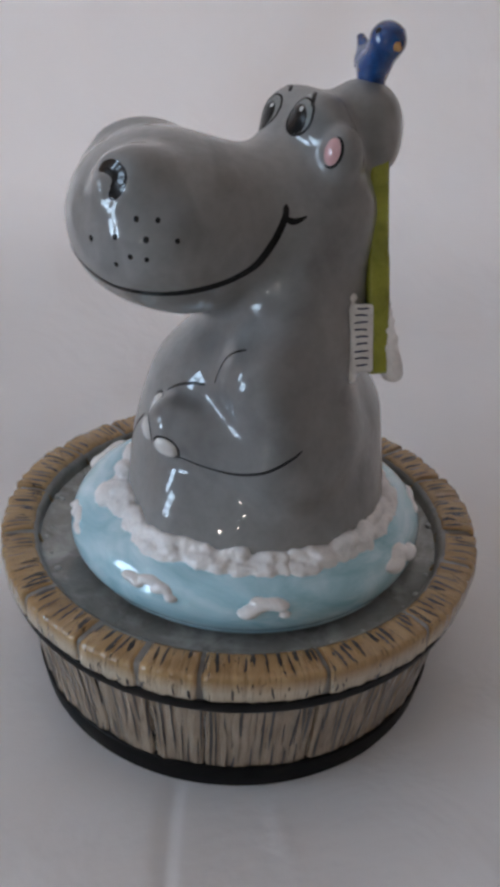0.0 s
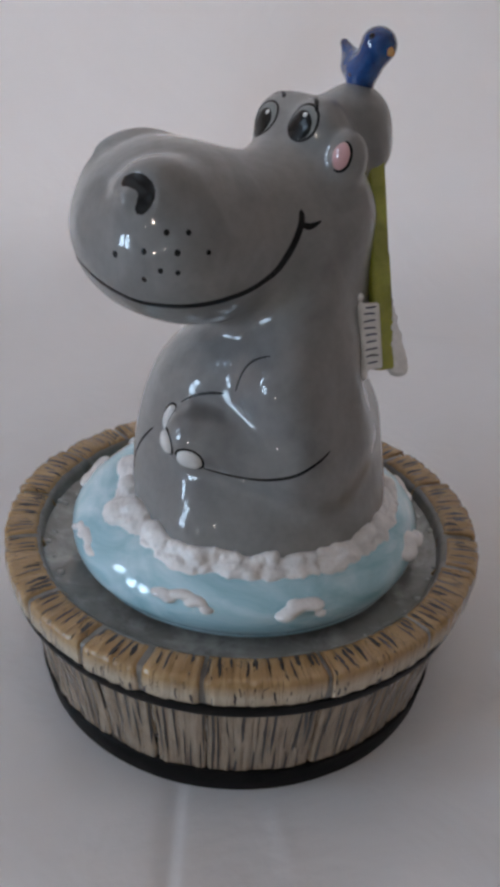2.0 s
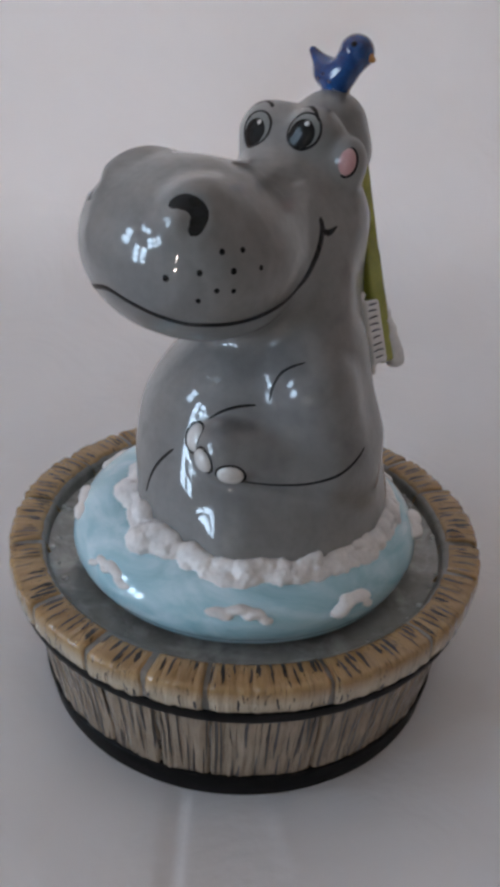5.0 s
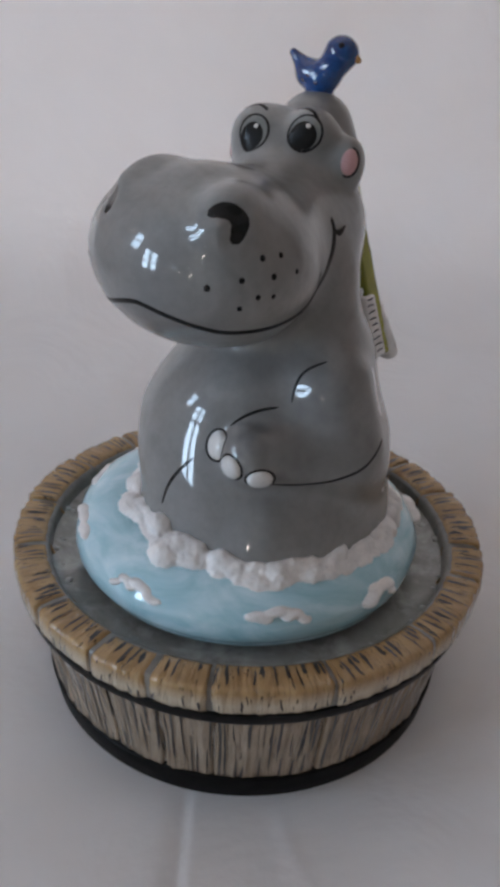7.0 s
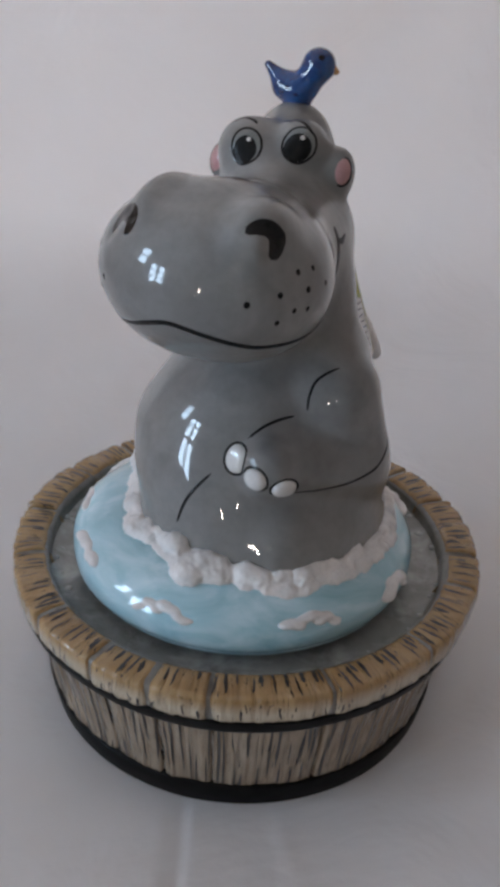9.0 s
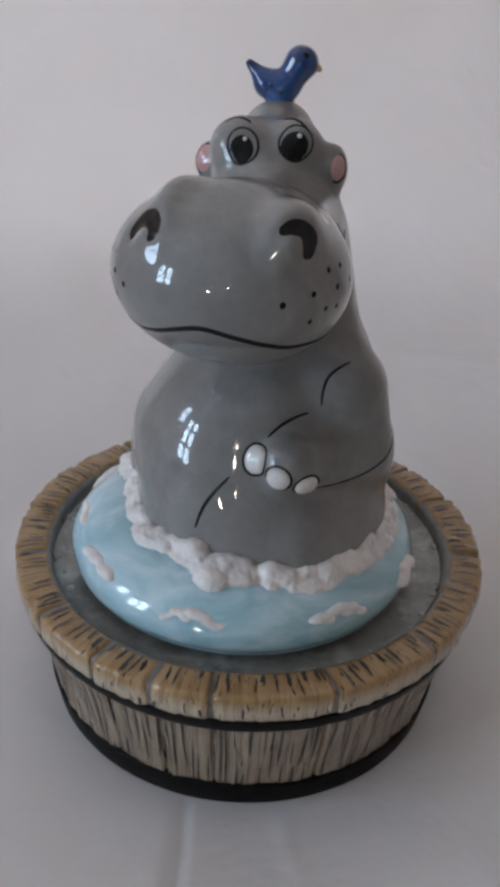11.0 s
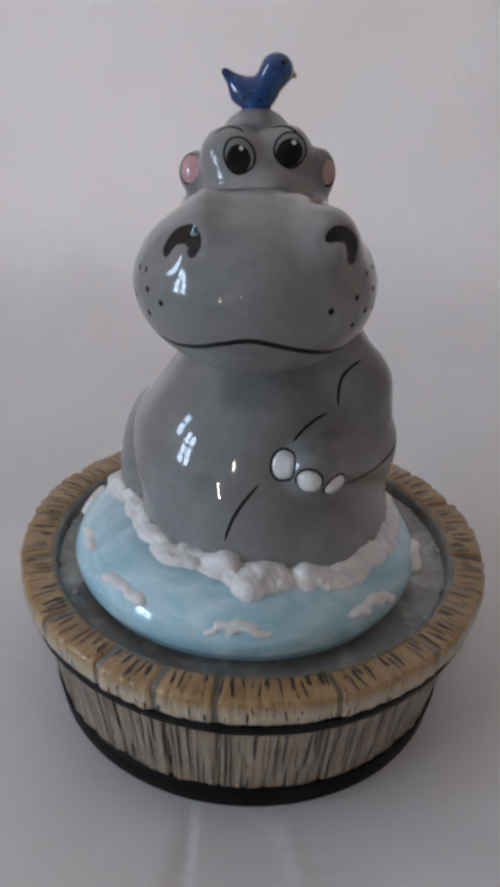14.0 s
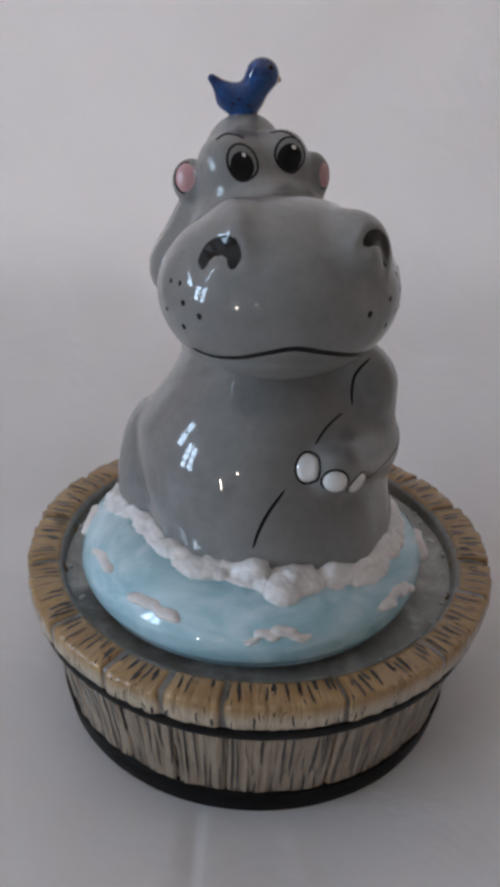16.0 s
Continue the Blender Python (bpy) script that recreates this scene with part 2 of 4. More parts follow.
def egg(p, c, radii, yaw=0.0, pitch=0.0):
    """An ellipsoid, turned about z and then tipped about its own y."""
    q = p - np.array(c)
    a, b = radians(yaw), radians(pitch)
    x, y, z = q[..., 0] * math.cos(a) + q[..., 1] * math.sin(a), q[..., 1] * math.cos(a) - q[..., 0] * math.sin(a), q[..., 2]
    x, z = x * math.cos(b) - z * math.sin(b), x * math.sin(b) + z * math.cos(b)
    rx, ry, rz = radii
    k0 = np.sqrt((x / rx) ** 2 + (y / ry) ** 2 + (z / rz) ** 2) + 1e-9
    k1 = np.sqrt((x / rx ** 2) ** 2 + (y / ry ** 2) ** 2 + (z / rz ** 2) ** 2) + 1e-9
    return k0 * (k0 - 1) / k1


def limb(p, a, b, ra, rb):
    """A capsule from a to b whose radius goes from ra to rb."""
    a, b = np.array(a, float), np.array(b, float)
    t = np.clip(((p - a) * (b - a)).sum(-1) / ((b - a) ** 2).sum(), 0, 1)
    return np.sqrt(((p - a - t[..., None] * (b - a)) ** 2).sum(-1)) - (ra + (rb - ra) * t)


# height, radius, centre x and y of the pear-shaped trunk
TRUNK = np.array([(30, 37, -5, 0), (52, 36.6, -2.6, -0.2), (64, 35.5, -2.7, 2.6), (76, 34.5, -3.4, -1.4), (88, 32.6, -5, -4.2),
                  (100, 26.4, -2.4, -1.8), (112, 21, -9.4, 0.7), (126, 20.7, -7.9, -2.3), (140, 20.2, -8.6, -1.7), (150, 14.9, -12.3, -3.8)], float)


HEIGHTS = np.arange(0, 200, 1.0)
SOFT = np.exp(-(np.arange(-15, 16) / 5.0) ** 2)
SMOOTH = [np.convolve(np.interp(np.arange(-15, 215, 1.0), TRUNK[:, 0], TRUNK[:, k]), SOFT / SOFT.sum(), "valid") for k in (1, 2, 3)]


# the nostrils' shallow grooves: x, y, z and half width along each
NOSTRILS = [[(40.6, 14.5, 152.3, 1.8), (39.0, 17.3, 153.9, 2.8), (37.2, 20.6, 152.5, 3.2), (37.6, 21.5, 149.4, 2.9), (38.9, 20.8, 146.6, 1.8)],
            [(38.9, -21.9, 146.0, 1.8), (37.9, -21.3, 149.4, 2.9), (38.9, -18.3, 152.2, 3.3), (40.6, -15.5, 151.7, 3.0), (42.0, -14.7, 149.0, 1.8)]]


def groove(p, curl):
    d = np.full(p.shape[:-1], 99.0)
    for a, b in zip(curl, curl[1:]):
        d = smin(d, limb(p, a[:3], b[:3], a[3], b[3]), 0.5)
    return d


def hippo_field(p):
    z = p[..., 2]
    r, cx, cy = (np.interp(z, HEIGHTS, column) for column in SMOOTH)
    d = (np.sqrt((p[..., 0] - cx) ** 2 + (p[..., 1] - cy) ** 2) - r) * 0.93
    d = smax(d, z - 148, 12)
    d = smax(d, 34 - z, 2)
    # thighs
    d = smin(d, egg(p, (9.5, 13.5, 58), (21.8, 15.2, 25), 22), 3)
    d = smin(d, egg(p, (-12.2, -30.3, 65.2), (15.1, 12.1, 27.2), 0), 0.9)
    # bent left arm, its hand on the belly
    d = smin(d, limb(p, (1.4, 24.4, 102.3), (-5.7, 26.1, 80), 10.5, 11.4), 7)
    d = smin(d, limb(p, (-1, 27.1, 83.2), (21, 15, 88), 10.6, 8), 3)
    d = smin(d, limb(p, (-2.9, 19.2, 105.8), (-6.8, 11.7, 126), 8.5, 8.7), 8)
    d = smin(d, limb(p, (-12, 18, 107), (-14, 21.5, 86), 7, 9), 8)
    # back of the neck
    d = smin(d, limb(p, (-19, 5, 139), (-19, 5.5, 114), 8.6, 7.4), 6)
    # head
    h = egg(p, (-17.6, -7.2, 151.3), (15, 12.6, 13.6))
    h = smin(h, limb(p, (-8.6, -1.7, 136.6), (13.8, 3.3, 134.2), 18.3, 18.8), 8)
    h = smin(h, egg(p, (23.9, -1.8, 136.5), (22.4, 28.4, 21)), 8)
    h = smin(h, ball(p, (-14.1, 1.7, 159.2), 6.9), 3)
    h = smin(h, ball(p, (-11.6, -11.6, 157.3), 8.3), 3)
    h = smin(h, egg(p, (31, 14.2, 148.6), (9, 6.9, 7.8)), 5)
    h = smin(h, egg(p, (27, -13.2, 147.7), (12, 4, 9.3)), 5)
    h = smin(h, egg(p, (-17.3, 6.4, 151), (6.4, 6, 9)), 4)
    # grooves of the nostrils, each curled round a round lobe
    for curl in NOSTRILS:
        h = smax(h, -groove(p, curl), 2.0)
    d = smin(d, h, 5)
    # ears
    d = smin(d, egg(p, (-17.5, 10.9, 153.5), (5.0, 4.2, 6.5), 20), 2)
    d = smin(d, egg(p, (-17.4, -21.1, 151.9), (4.7, 5.1, 5.8), -30), 1.5)
    # raised right arm, its fist behind the head
    a = smin(limb(p, (-13.0, -14.5, 109.0), (-14.6, -22.0, 130.5), 9.0, 7.8), limb(p, (-14.6, -23.0, 130.0), (-27.9, -8.4, 153.2), 9.3, 10), 4)
    a = smin(a, ball(p, (-27, -6.5, 158), 10.1), 3)
    a = smin(a, ball(p, (-27.8, -0.8, 152.8), 6.6), 4)
    d = smin(d, a, 2.5)
    return d


def bird_field(p):
    d = egg(p, (-28.9, -8.0, 170.9), (3.9, 6.0, 4.1), 0)
    d = smin(d, limb(p, (-29, -6, 170.8), (-30.2, -2.2, 177.0), 3.2, 4.5), 2)
    d = smin(d, limb(p, (-28.8, -11.6, 172.4), (-28.0, -15.6, 176.2), 2.8, 1.1), 2.5)
    d = smin(d, limb(p, (-28.8, -7, 170), (-28.6, -7, 166.5), 3.0, 3.6), 1.5)
    return d


def bar(p, a, b, across, half_wide, half_thick):
    """A rounded flat bar from a to b; across is the way of its width."""
    a, b, u = np.array(a, float), np.array(b, float), np.array(across, float)
    w = (b - a) / np.linalg.norm(b - a)
    u = u - w * (u @ w)
    u /= np.linalg.norm(u)
    v = np.cross(w, u)
    q = p - (a + b) / 2
    d = np.stack([np.abs(q @ u) - half_wide, np.abs(q @ v) - half_thick, np.abs(q @ w) - np.linalg.norm(b - a) / 2], -1) + 0.8
    return np.linalg.norm(np.maximum(d, 0), axis=-1) + np.minimum(d.max(-1), 0) - 0.8


def surface(field, lo, hi, step):
    """The zero surface of a distance field between two corners, by surface nets: points and quads, in millimetres."""
    axes = [np.arange(a, b + step, step) for a, b in zip(lo, hi)]
    nx, ny, nz = (len(a) for a in axes)
    d = np.empty((nx, ny, nz), np.float32)
    for i in range(0, nx, 16):
        g = np.stack(np.meshgrid(axes[0][i:i + 16], axes[1], axes[2], indexing="ij"), -1)
        d[i:i + 16] = field(g)
    inside = d < 0
    total = np.zeros((nx - 1, ny - 1, nz - 1, 3), np.float32)
    count = np.zeros((nx - 1, ny - 1, nz - 1), np.float32)
    corners = [(i, j, k) for i in (0, 1) for j in (0, 1) for k in (0, 1)]

    def at(a, c):
        return a[c[0]:nx - 1 + c[0], c[1]:ny - 1 + c[1], c[2]:nz - 1 + c[2]]
    for c in corners:
        for ax in range(3):
            if c[ax] == 0:
                e = tuple(1 if k == ax else c[k] for k in range(3))
                cross = at(inside, c) != at(inside, e)
                da, db = at(d, c), at(d, e)
                t = np.where(cross, da / np.where(cross, da - db, 1), 0)
                for k in range(3):
                    total[..., k] += cross * (c[k] + (t if k == ax else 0))
                count += cross
    live = count > 0
    ids = np.full(live.shape, -1)
    ids[live] = np.arange(live.sum())
    cell = np.argwhere(live)
    pts = np.array(lo) + step * (cell + total[live] / count[live][:, None])
    faces = []
    for ax in range(3):
        u, v = (ax + 1) % 3, (ax + 2) % 3
        a = [slice(1, -1)] * 3
        b = [slice(1, -1)] * 3
        a[ax], b[ax] = slice(0, -1), slice(1, None)
        ia, ib = inside[tuple(a)], inside[tuple(b)]
        where = np.argwhere(ia != ib)
        flip = ia[ia != ib]
        base = where + 1
        base[:, ax] -= 1
        quad = []
        for du, dv in ((-1, -1), (0, -1), (0, 0), (-1, 0)):
            q = base.copy()
            q[:, u] += du
            q[:, v] += dv
            quad.append(ids[q[:, 0], q[:, 1], q[:, 2]])
        quad = np.stack(quad, 1)
        quad[~flip] = quad[~flip][:, ::-1]
        faces.append(quad)
    pts = settle(field, pts, 2)
    return pts, np.concatenate(faces)


def slope(field, p, h=0.15):
    g = np.stack([field(p + np.array(o) * h) - field(p - np.array(o) * h) for o in ((1, 0, 0), (0, 1, 0), (0, 0, 1))], -1)
    return g / (np.linalg.norm(g, axis=-1, keepdims=True) + 1e-9)


def settle(field, p, times=4):
    """Moves points onto the field's surface."""
    for _ in range(times):
        p = p - slope(field, p) * field(p)[..., None]
    return p


def solid(name, field, lo, hi, step, mat, parent, label=""):
    pts, faces = surface(field, lo, hi, step)
    return mesh_object(name, pts / 1000, faces.tolist(), mat, parent, label)


def spline(points, n):
    """A smooth line through points."""
    p = np.array(points, float)
    p = np.vstack([2 * p[0] - p[1], p, 2 * p[-1] - p[-2]])
    out = []
    for s in np.linspace(0, len(points) - 1 - 1e-6, n):
        i, t = int(s), s - int(s)
        a, b, c, d = p[i:i + 4]
        out.append(0.5 * (2 * b + (c - a) * t + (2 * a - 5 * b + 4 * c - d) * t * t + (3 * b - a - 3 * c + d) * t ** 3))
    return np.array(out)


def stroke(name, field, points, width, mat, parent, label="", closed=False, taper=0.55, rise=0.16):
    """A brushed line of paint laid on a surface, width in millimetres at its middle."""
    n = max(10, 7 * len(points))
    line = settle(field, spline(points + points[:1] if closed else points, n))
    nor = slope(field, line)
    tan = np.gradient(line, axis=0)
    side = np.cross(nor, tan)
    side /= np.linalg.norm(side, axis=1, keepdims=True) + 1e-9
    s = np.linspace(0, 1, n)
    w = np.array(width) if np.ndim(width) else None
    half = np.ones(n) * (np.interp(s, np.linspace(0, 1, len(w)), w) if w is not None else width * (1 if closed else 1 - taper + taper * np.sin(np.pi * s) ** 0.5)) / 2
    if not closed:
        half = half * np.clip(np.minimum(s, 1 - s) * n / 1.5, 0.15, 1)
    across = np.linspace(-1, 1, 7)
    verts = np.concatenate([settle(field, line + side * (half * a)[:, None], 3) + nor * (rise * (1 - a ** 4) - 0.05) for a in across])
    faces = [(a * n + i, a * n + i + 1, (a + 1) * n + i + 1, (a + 1) * n + i) for a in range(6) for i in range(n - 1)]
    return mesh_object(name, verts / 1000, faces, mat, parent, label)


def patch(name, field, at, wide, high, mat, parent, label="", rise=0.14, dome=0.0, lean=0.0, rings=7, around=28):
    """A rounded spot of paint, or with a dome a low boss, on a surface round the point at; lean: degrees clockwise."""
    c = settle(field, np.array([at], float))[0]
    n = slope(field, c[None])[0]
    right = np.cross((0, 0, 1.0), n)
    right /= np.linalg.norm(right)
    up = np.cross(n, right)
    a = radians(lean)
    right, up = right * math.cos(a) - up * math.sin(a), up * math.cos(a) + right * math.sin(a)
    verts, lift = [c], [rise + dome]
    for r in range(1, rings + 1):
        for k in range(around):
            f, s = r / rings, 2 * math.pi * k / around
            verts.append(c + right * (f * wide / 2 * math.cos(s)) + up * (f * high / 2 * math.sin(s)))
            lift.append(rise * (1 - f ** 6) + dome * math.sqrt(max(0, 1 - f * f)) - 0.05)
    verts = settle(field, np.array(verts), 4)
    verts = verts + slope(field, verts) * np.array(lift)[:, None]
    faces = [(0, 1 + k, 1 + (k + 1) % around) for k in range(around)]
    for r in range(rings - 1):
        for k in range(around):
            i, j = 1 + r * around + k, 1 + r * around + (k + 1) % around
            faces.append((i, i + around, j + around, j))
    return mesh_object(name, verts / 1000, faces, mat, parent, label)


def rim_of(field, at, wide, high, lean=0.0, n=12):
    """Points round the edge of a spot, for an outline."""
    c = settle(field, np.array([at], float))[0]
    nor = slope(field, c[None])[0]
    right = np.cross((0, 0, 1.0), nor)
    right /= np.linalg.norm(right)
    up = np.cross(nor, right)
    a = radians(lean)
    right, up = right * math.cos(a) - up * math.sin(a), up * math.cos(a) + right * math.sin(a)
    return [tuple(c + right * (wide / 2 * math.cos(2 * math.pi * k / n)) + up * (high / 2 * math.sin(2 * math.pi * k / n))) for k in range(n)]


def lumps(seed, centres, flat=0.8, blend=0.9):
    """A field of small rounded lumps, each x, y, z, radius."""
    c = np.array(centres)

    def field(p):
        d = np.full(p.shape[:-1], 99.0)
        for x, y, z, r in c:
            d = smin(d, egg(p, (x, y, z), (r, r, r * flat)), blend)
        return d
    return field


# ---- the room ----
X0, X1, Y0, Y1, Z0, Z1 = ROOM


def wall_with_windows(name, wall, a0, a1, holes):
    """A wall 0.2 m thick with openings through it, in order along it."""
    bm = bmesh.new()

    def block(u0, u1, w0, w1):
        if wall == "west":
            box(bm, X0 - 0.2, X0, u0, u1, w0, w1)
        elif wall == "south":
            box(bm, u0, u1, Y0 - 0.2, Y0, w0, w1)
        else:
            box(bm, u0, u1, Y1, Y1 + 0.2, w0, w1)
    for h0, h1, z0, z1 in holes:
        block(a0, h0, Z0, Z1), block(h0, h1, Z0, z0), block(h0, h1, z1, Z1)
        a0 = h1
    block(a0, a1, Z0, Z1)
    # unseen wall; its invented sage colour shapes the light on the front
    if wall == "south":
        return tagged(part(name, bm, SAGE_BOUNCE_PAINT, None), "unseen sage green wall with window openings, coloured to tint bounced light", "wall", kind="structure")
    return tagged(part(name, bm, WALL_PAINT, None), "plain warm white painted wall with a window opening", "wall", kind="structure")


def plain_box(name, dims, mat, label, category):
    bm = bmesh.new()
    box(bm, *dims)
    return tagged(part(name, bm, mat, None), label, category, kind="structure")


wall_with_windows("wall_west", "west", Y0, Y1, [row[1:5] for row in WINDOWS if row[0] == "west"])
wall_with_windows("wall_south", "south", X0 - 0.2, X1 + 0.2, [row[1:5] for row in WINDOWS if row[0] == "south"])
plain_box("wall_east", (X1, X1 + 0.2, Y0, Y1, Z0, Z1), WALL_PAINT, "plain warm white painted wall", "wall")
wall_with_windows("wall_north", "north", X0 - 0.2, X1 + 0.2, [row[1:5] for row in WINDOWS if row[0] == "north"])
plain_box("floor", (X0 - 0.2, X1 + 0.2, Y0 - 0.2, Y1 + 0.2, Z0 - 0.1, Z0), FLOOR_WOOD, "brown wooden floor of the room", "floor")
plain_box("ceiling", (X0 - 0.2, X1 + 0.2, Y0 - 0.2, Y1 + 0.2, Z1, Z1 + 0.1), CEILING_PAINT, "plain white ceiling", "ceiling")


def paned_window(name, wall, a, b, z0, z1, columns, rows):
    """A white frame with glazing bars in the wall's opening."""
    top = tagged(new(name), "white paned window, daylight behind it", "window", kind="structure")

    def piece(label, u0, u1, w0, w1, depth, mat):
        bm = bmesh.new()
        if wall == "west":
            box(bm, X0 - 0.05 - depth / 2, X0 - 0.05 + depth / 2, u0, u1, w0, w1)
        else:
            at = Y0 - 0.05 if wall == "south" else Y1 + 0.05
            box(bm, u0, u1, at - depth / 2, at + depth / 2, w0, w1)
        return part(label, bm, mat, top)
    f = min(0.07, 0.15 * (b - a))
    piece("window_frame", a, a + f, z0, z1, 0.06, FRAME_PAINT), piece("window_frame", b - f, b, z0, z1, 0.06, FRAME_PAINT)
    piece("window_frame", a + f, b - f, z0, z0 + f, 0.06, FRAME_PAINT), piece("window_frame", a + f, b - f, z1 - f, z1, 0.06, FRAME_PAINT)
    for k in range(1, columns):
        u = a + f + (b - a - 2 * f) * k / columns
        w = 0.09 if columns == 2 else 0.028
        piece("glazing_bar", u - w / 2, u + w / 2, z0 + f, z1 - f, 0.035, FRAME_PAINT)
    for k in range(1, rows):
        w = z0 + f + (z1 - z0 - 2 * f) * k / rows
        piece("glazing_bar", a + f, b - f, w - 0.024, w + 0.024, 0.030, FRAME_PAINT)
    return top


paned_window("window_1", *WINDOWS[0][:5], 2, 3)
paned_window("window_2", *WINDOWS[1][:5], 1, 1)
paned_window("window_3", *WINDOWS[2][:5], 1, 1)
# frame of the added backlight, hidden by the cloth
paned_window("backlight_window", *WINDOWS[3][:5], 4, 3)
paned_window("window_5", *WINDOWS[4][:5], 1, 2)


# ---- the table and the cloth backdrop ----
def make_table():
    top = tagged(new("table"), "plain wooden table under the white cloth", "table")
    bm = bmesh.new()
    box(bm, -0.36, 0.60, -0.34, 0.62, -0.038, -0.008, 0.004)
    part("tabletop", bm, TABLE_WOOD, top)
    for x in (-0.31, 0.55):
        for y in (-0.29, 0.57):
            bm = bmesh.new()
            box(bm, x - 0.025, x + 0.025, y - 0.025, y + 0.025, Z0, -0.038, 0.003)
            part("leg", bm, TABLE_WOOD, top)


make_table()

FOOT = -0.0022           # height of the cloth under the tub
SLACK = 1.8              # how fast the cloth rises behind the tub
BEND = (0.225, 0.05)      # where the cloth begins to rise, and the radius of its bend


def cloth_point(u, s):
    """The point of the cloth u metres across and s metres along, with its folds."""
    y0, r = BEND
    # a slack rise from the tub to the bend, then the bend, then the hanging part
    rise = SLACK * (y0 - 0.085) ** 2
    lean = math.atan(2 * SLACK * (y0 - 0.085))
    arc = r * (math.pi / 2 * 0.95 - lean)
    if s < y0:
        k = max(0.0, s - 0.085)
        y, z = s, SLACK * k * k
        a = math.atan(2 * SLACK * k)
    elif s < y0 + arc:
        a = lean + (s - y0) / r
        y, z = y0 + r * (math.sin(a) - math.sin(lean)), rise + r * (math.cos(lean) - math.cos(a))
    else:
        a = lean + arc / r
        d = s - y0 - arc
        y, z = y0 + r * (math.sin(a) - math.sin(lean)) + d * math.cos(a), rise + r * (math.cos(lean) - math.cos(a)) + d * math.sin(a)
    ny, nz = -math.sin(a), math.cos(a)
    away = max(0.0, min(1.0, (math.hypot(u, s) - 0.068) / 0.05))
    h = 0.0028 * away * noise.noise((u * 9, s * 9, 1.7)) + 0.0012 * away * noise.noise((u * 28, s * 28, 4.1))

    def fold(at, wide, high, s0, s1):
        g = max(0.0, min(1.0, (s - s0) / 0.03, (s1 - s) / 0.03))
        return high * g * math.exp(-((u - at) / wide) ** 2)
    if s < 0.0:
        # pressed creases running towards the camera
        q = u + 0.0131
        h += 0.0008 * min(1, abs(q) / (0.0012 if q > 0 else 0.006)) * math.exp(-(q / 0.03) ** 2) * min(1, max(0, (-s - 0.055) / 0.01))
        q = u - (0.0105 + 0.26 * (-s - 0.063))
        h += 0.0004 * math.exp(-abs(q) / (0.0035 if q > 0 else 0.0012)) * min(1, max(0, (-s - 0.060) / 0.01))
    # slack wrinkles on the flat part, curving away from the tub
    q = math.hypot(u - 0.02, s + 0.055) - 0.052 - 0.15 * max(0.0, u - 0.05)
    h += 0.0007 * math.exp(-(q / 0.004) ** 2) * max(0.0, min(1.0, (u - 0.03) / 0.02, (0.095 - u) / 0.02)) * (1.0 if s < -0.05 else 0.0)
    q = s + 0.092 - 0.25 * (u + 0.06)
    h += 0.0006 * math.exp(-(q / 0.004) ** 2) * max(0.0, min(1.0, (-0.025 - u) / 0.02, (u + 0.13) / 0.03))
    h += fold(-0.016, 0.007, 0.0010, 0.44, 0.56) + fold(0.075, 0.014, 0.0012, 0.40, 0.70) + fold(-0.095, 0.03, 0.0022, 0.40, 0.75)
    if s > y0 + arc - 0.02:
        # a soft fold running aslant up the hanging part
        q = u - 0.028 - 0.8 * (s - y0 - arc - 0.07)
        h -= 0.0026 * math.tanh(q / 0.016) * min(1.0, (s - y0 - arc + 0.02) / 0.06)
    if s > y0 + arc:
        level = y0 + arc + 0.062 + 0.02 * (u - 0.1)
        h += 0.0014 * math.exp(-((s - level) / 0.004) ** 2) * max(0, min(1, (u - 0.02) / 0.06))
    return u, y + ny * h, FOOT + (max(z + nz * h, 0.0) if s < 0.07 and away == 0 else z + nz * h)


def make_cloth():
    us = sorted(set(np.round(np.concatenate([np.arange(-0.36, 0.601, 0.012), np.arange(-0.06, 0.06, 0.0015)]), 5)))
    ss = sorted(set(np.round(np.concatenate([np.arange(-0.34, 0.95, 0.010), np.arange(-0.12, -0.05, 0.004), np.arange(0.26, 0.36, 0.004)]), 5)))
    verts = [cloth_point(float(u), float(s)) for s in ss for u in us]
    n = len(us)
    faces = [(i * n + j, i * n + j + 1, (i + 1) * n + j + 1, (i + 1) * n + j) for i in range(len(ss) - 1) for j in range(n - 1)]
    ob = mesh_object("cloth_backdrop", verts, faces, CLOTH)
    return tagged(ob, "white creased cloth laid flat and rising behind as a backdrop", "cloth", kind="structure")


make_cloth()


# ---- the tub ----
# outer profile from the foot to the rim: radius and height in metres
SIDE = [(0.0589, -0.0014), (0.0604, 0.010), (0.0621, 0.020), (0.0641, 0.030), (0.0674, 0.0395)]
RIM = [(0.0688, 0.0376), (0.0697, 0.0392), (0.0700, 0.0420), (0.0699, 0.0440), (0.0698, 0.0453), (0.0694, 0.0459), (0.0686, 0.0462), (0.0650, 0.0464),
       (0.0616, 0.0463), (0.0606, 0.0459), (0.0601, 0.0448), (0.0597, 0.0420)]
BOWL = [(0.0604, 0.0446), (0.0596, 0.0432), (0.0586, 0.0418), (0.0570, 0.0408), (0.0540, 0.0403), (0.0450, 0.0400), (0.0300, 0.0399), (0.0, 0.0398)]


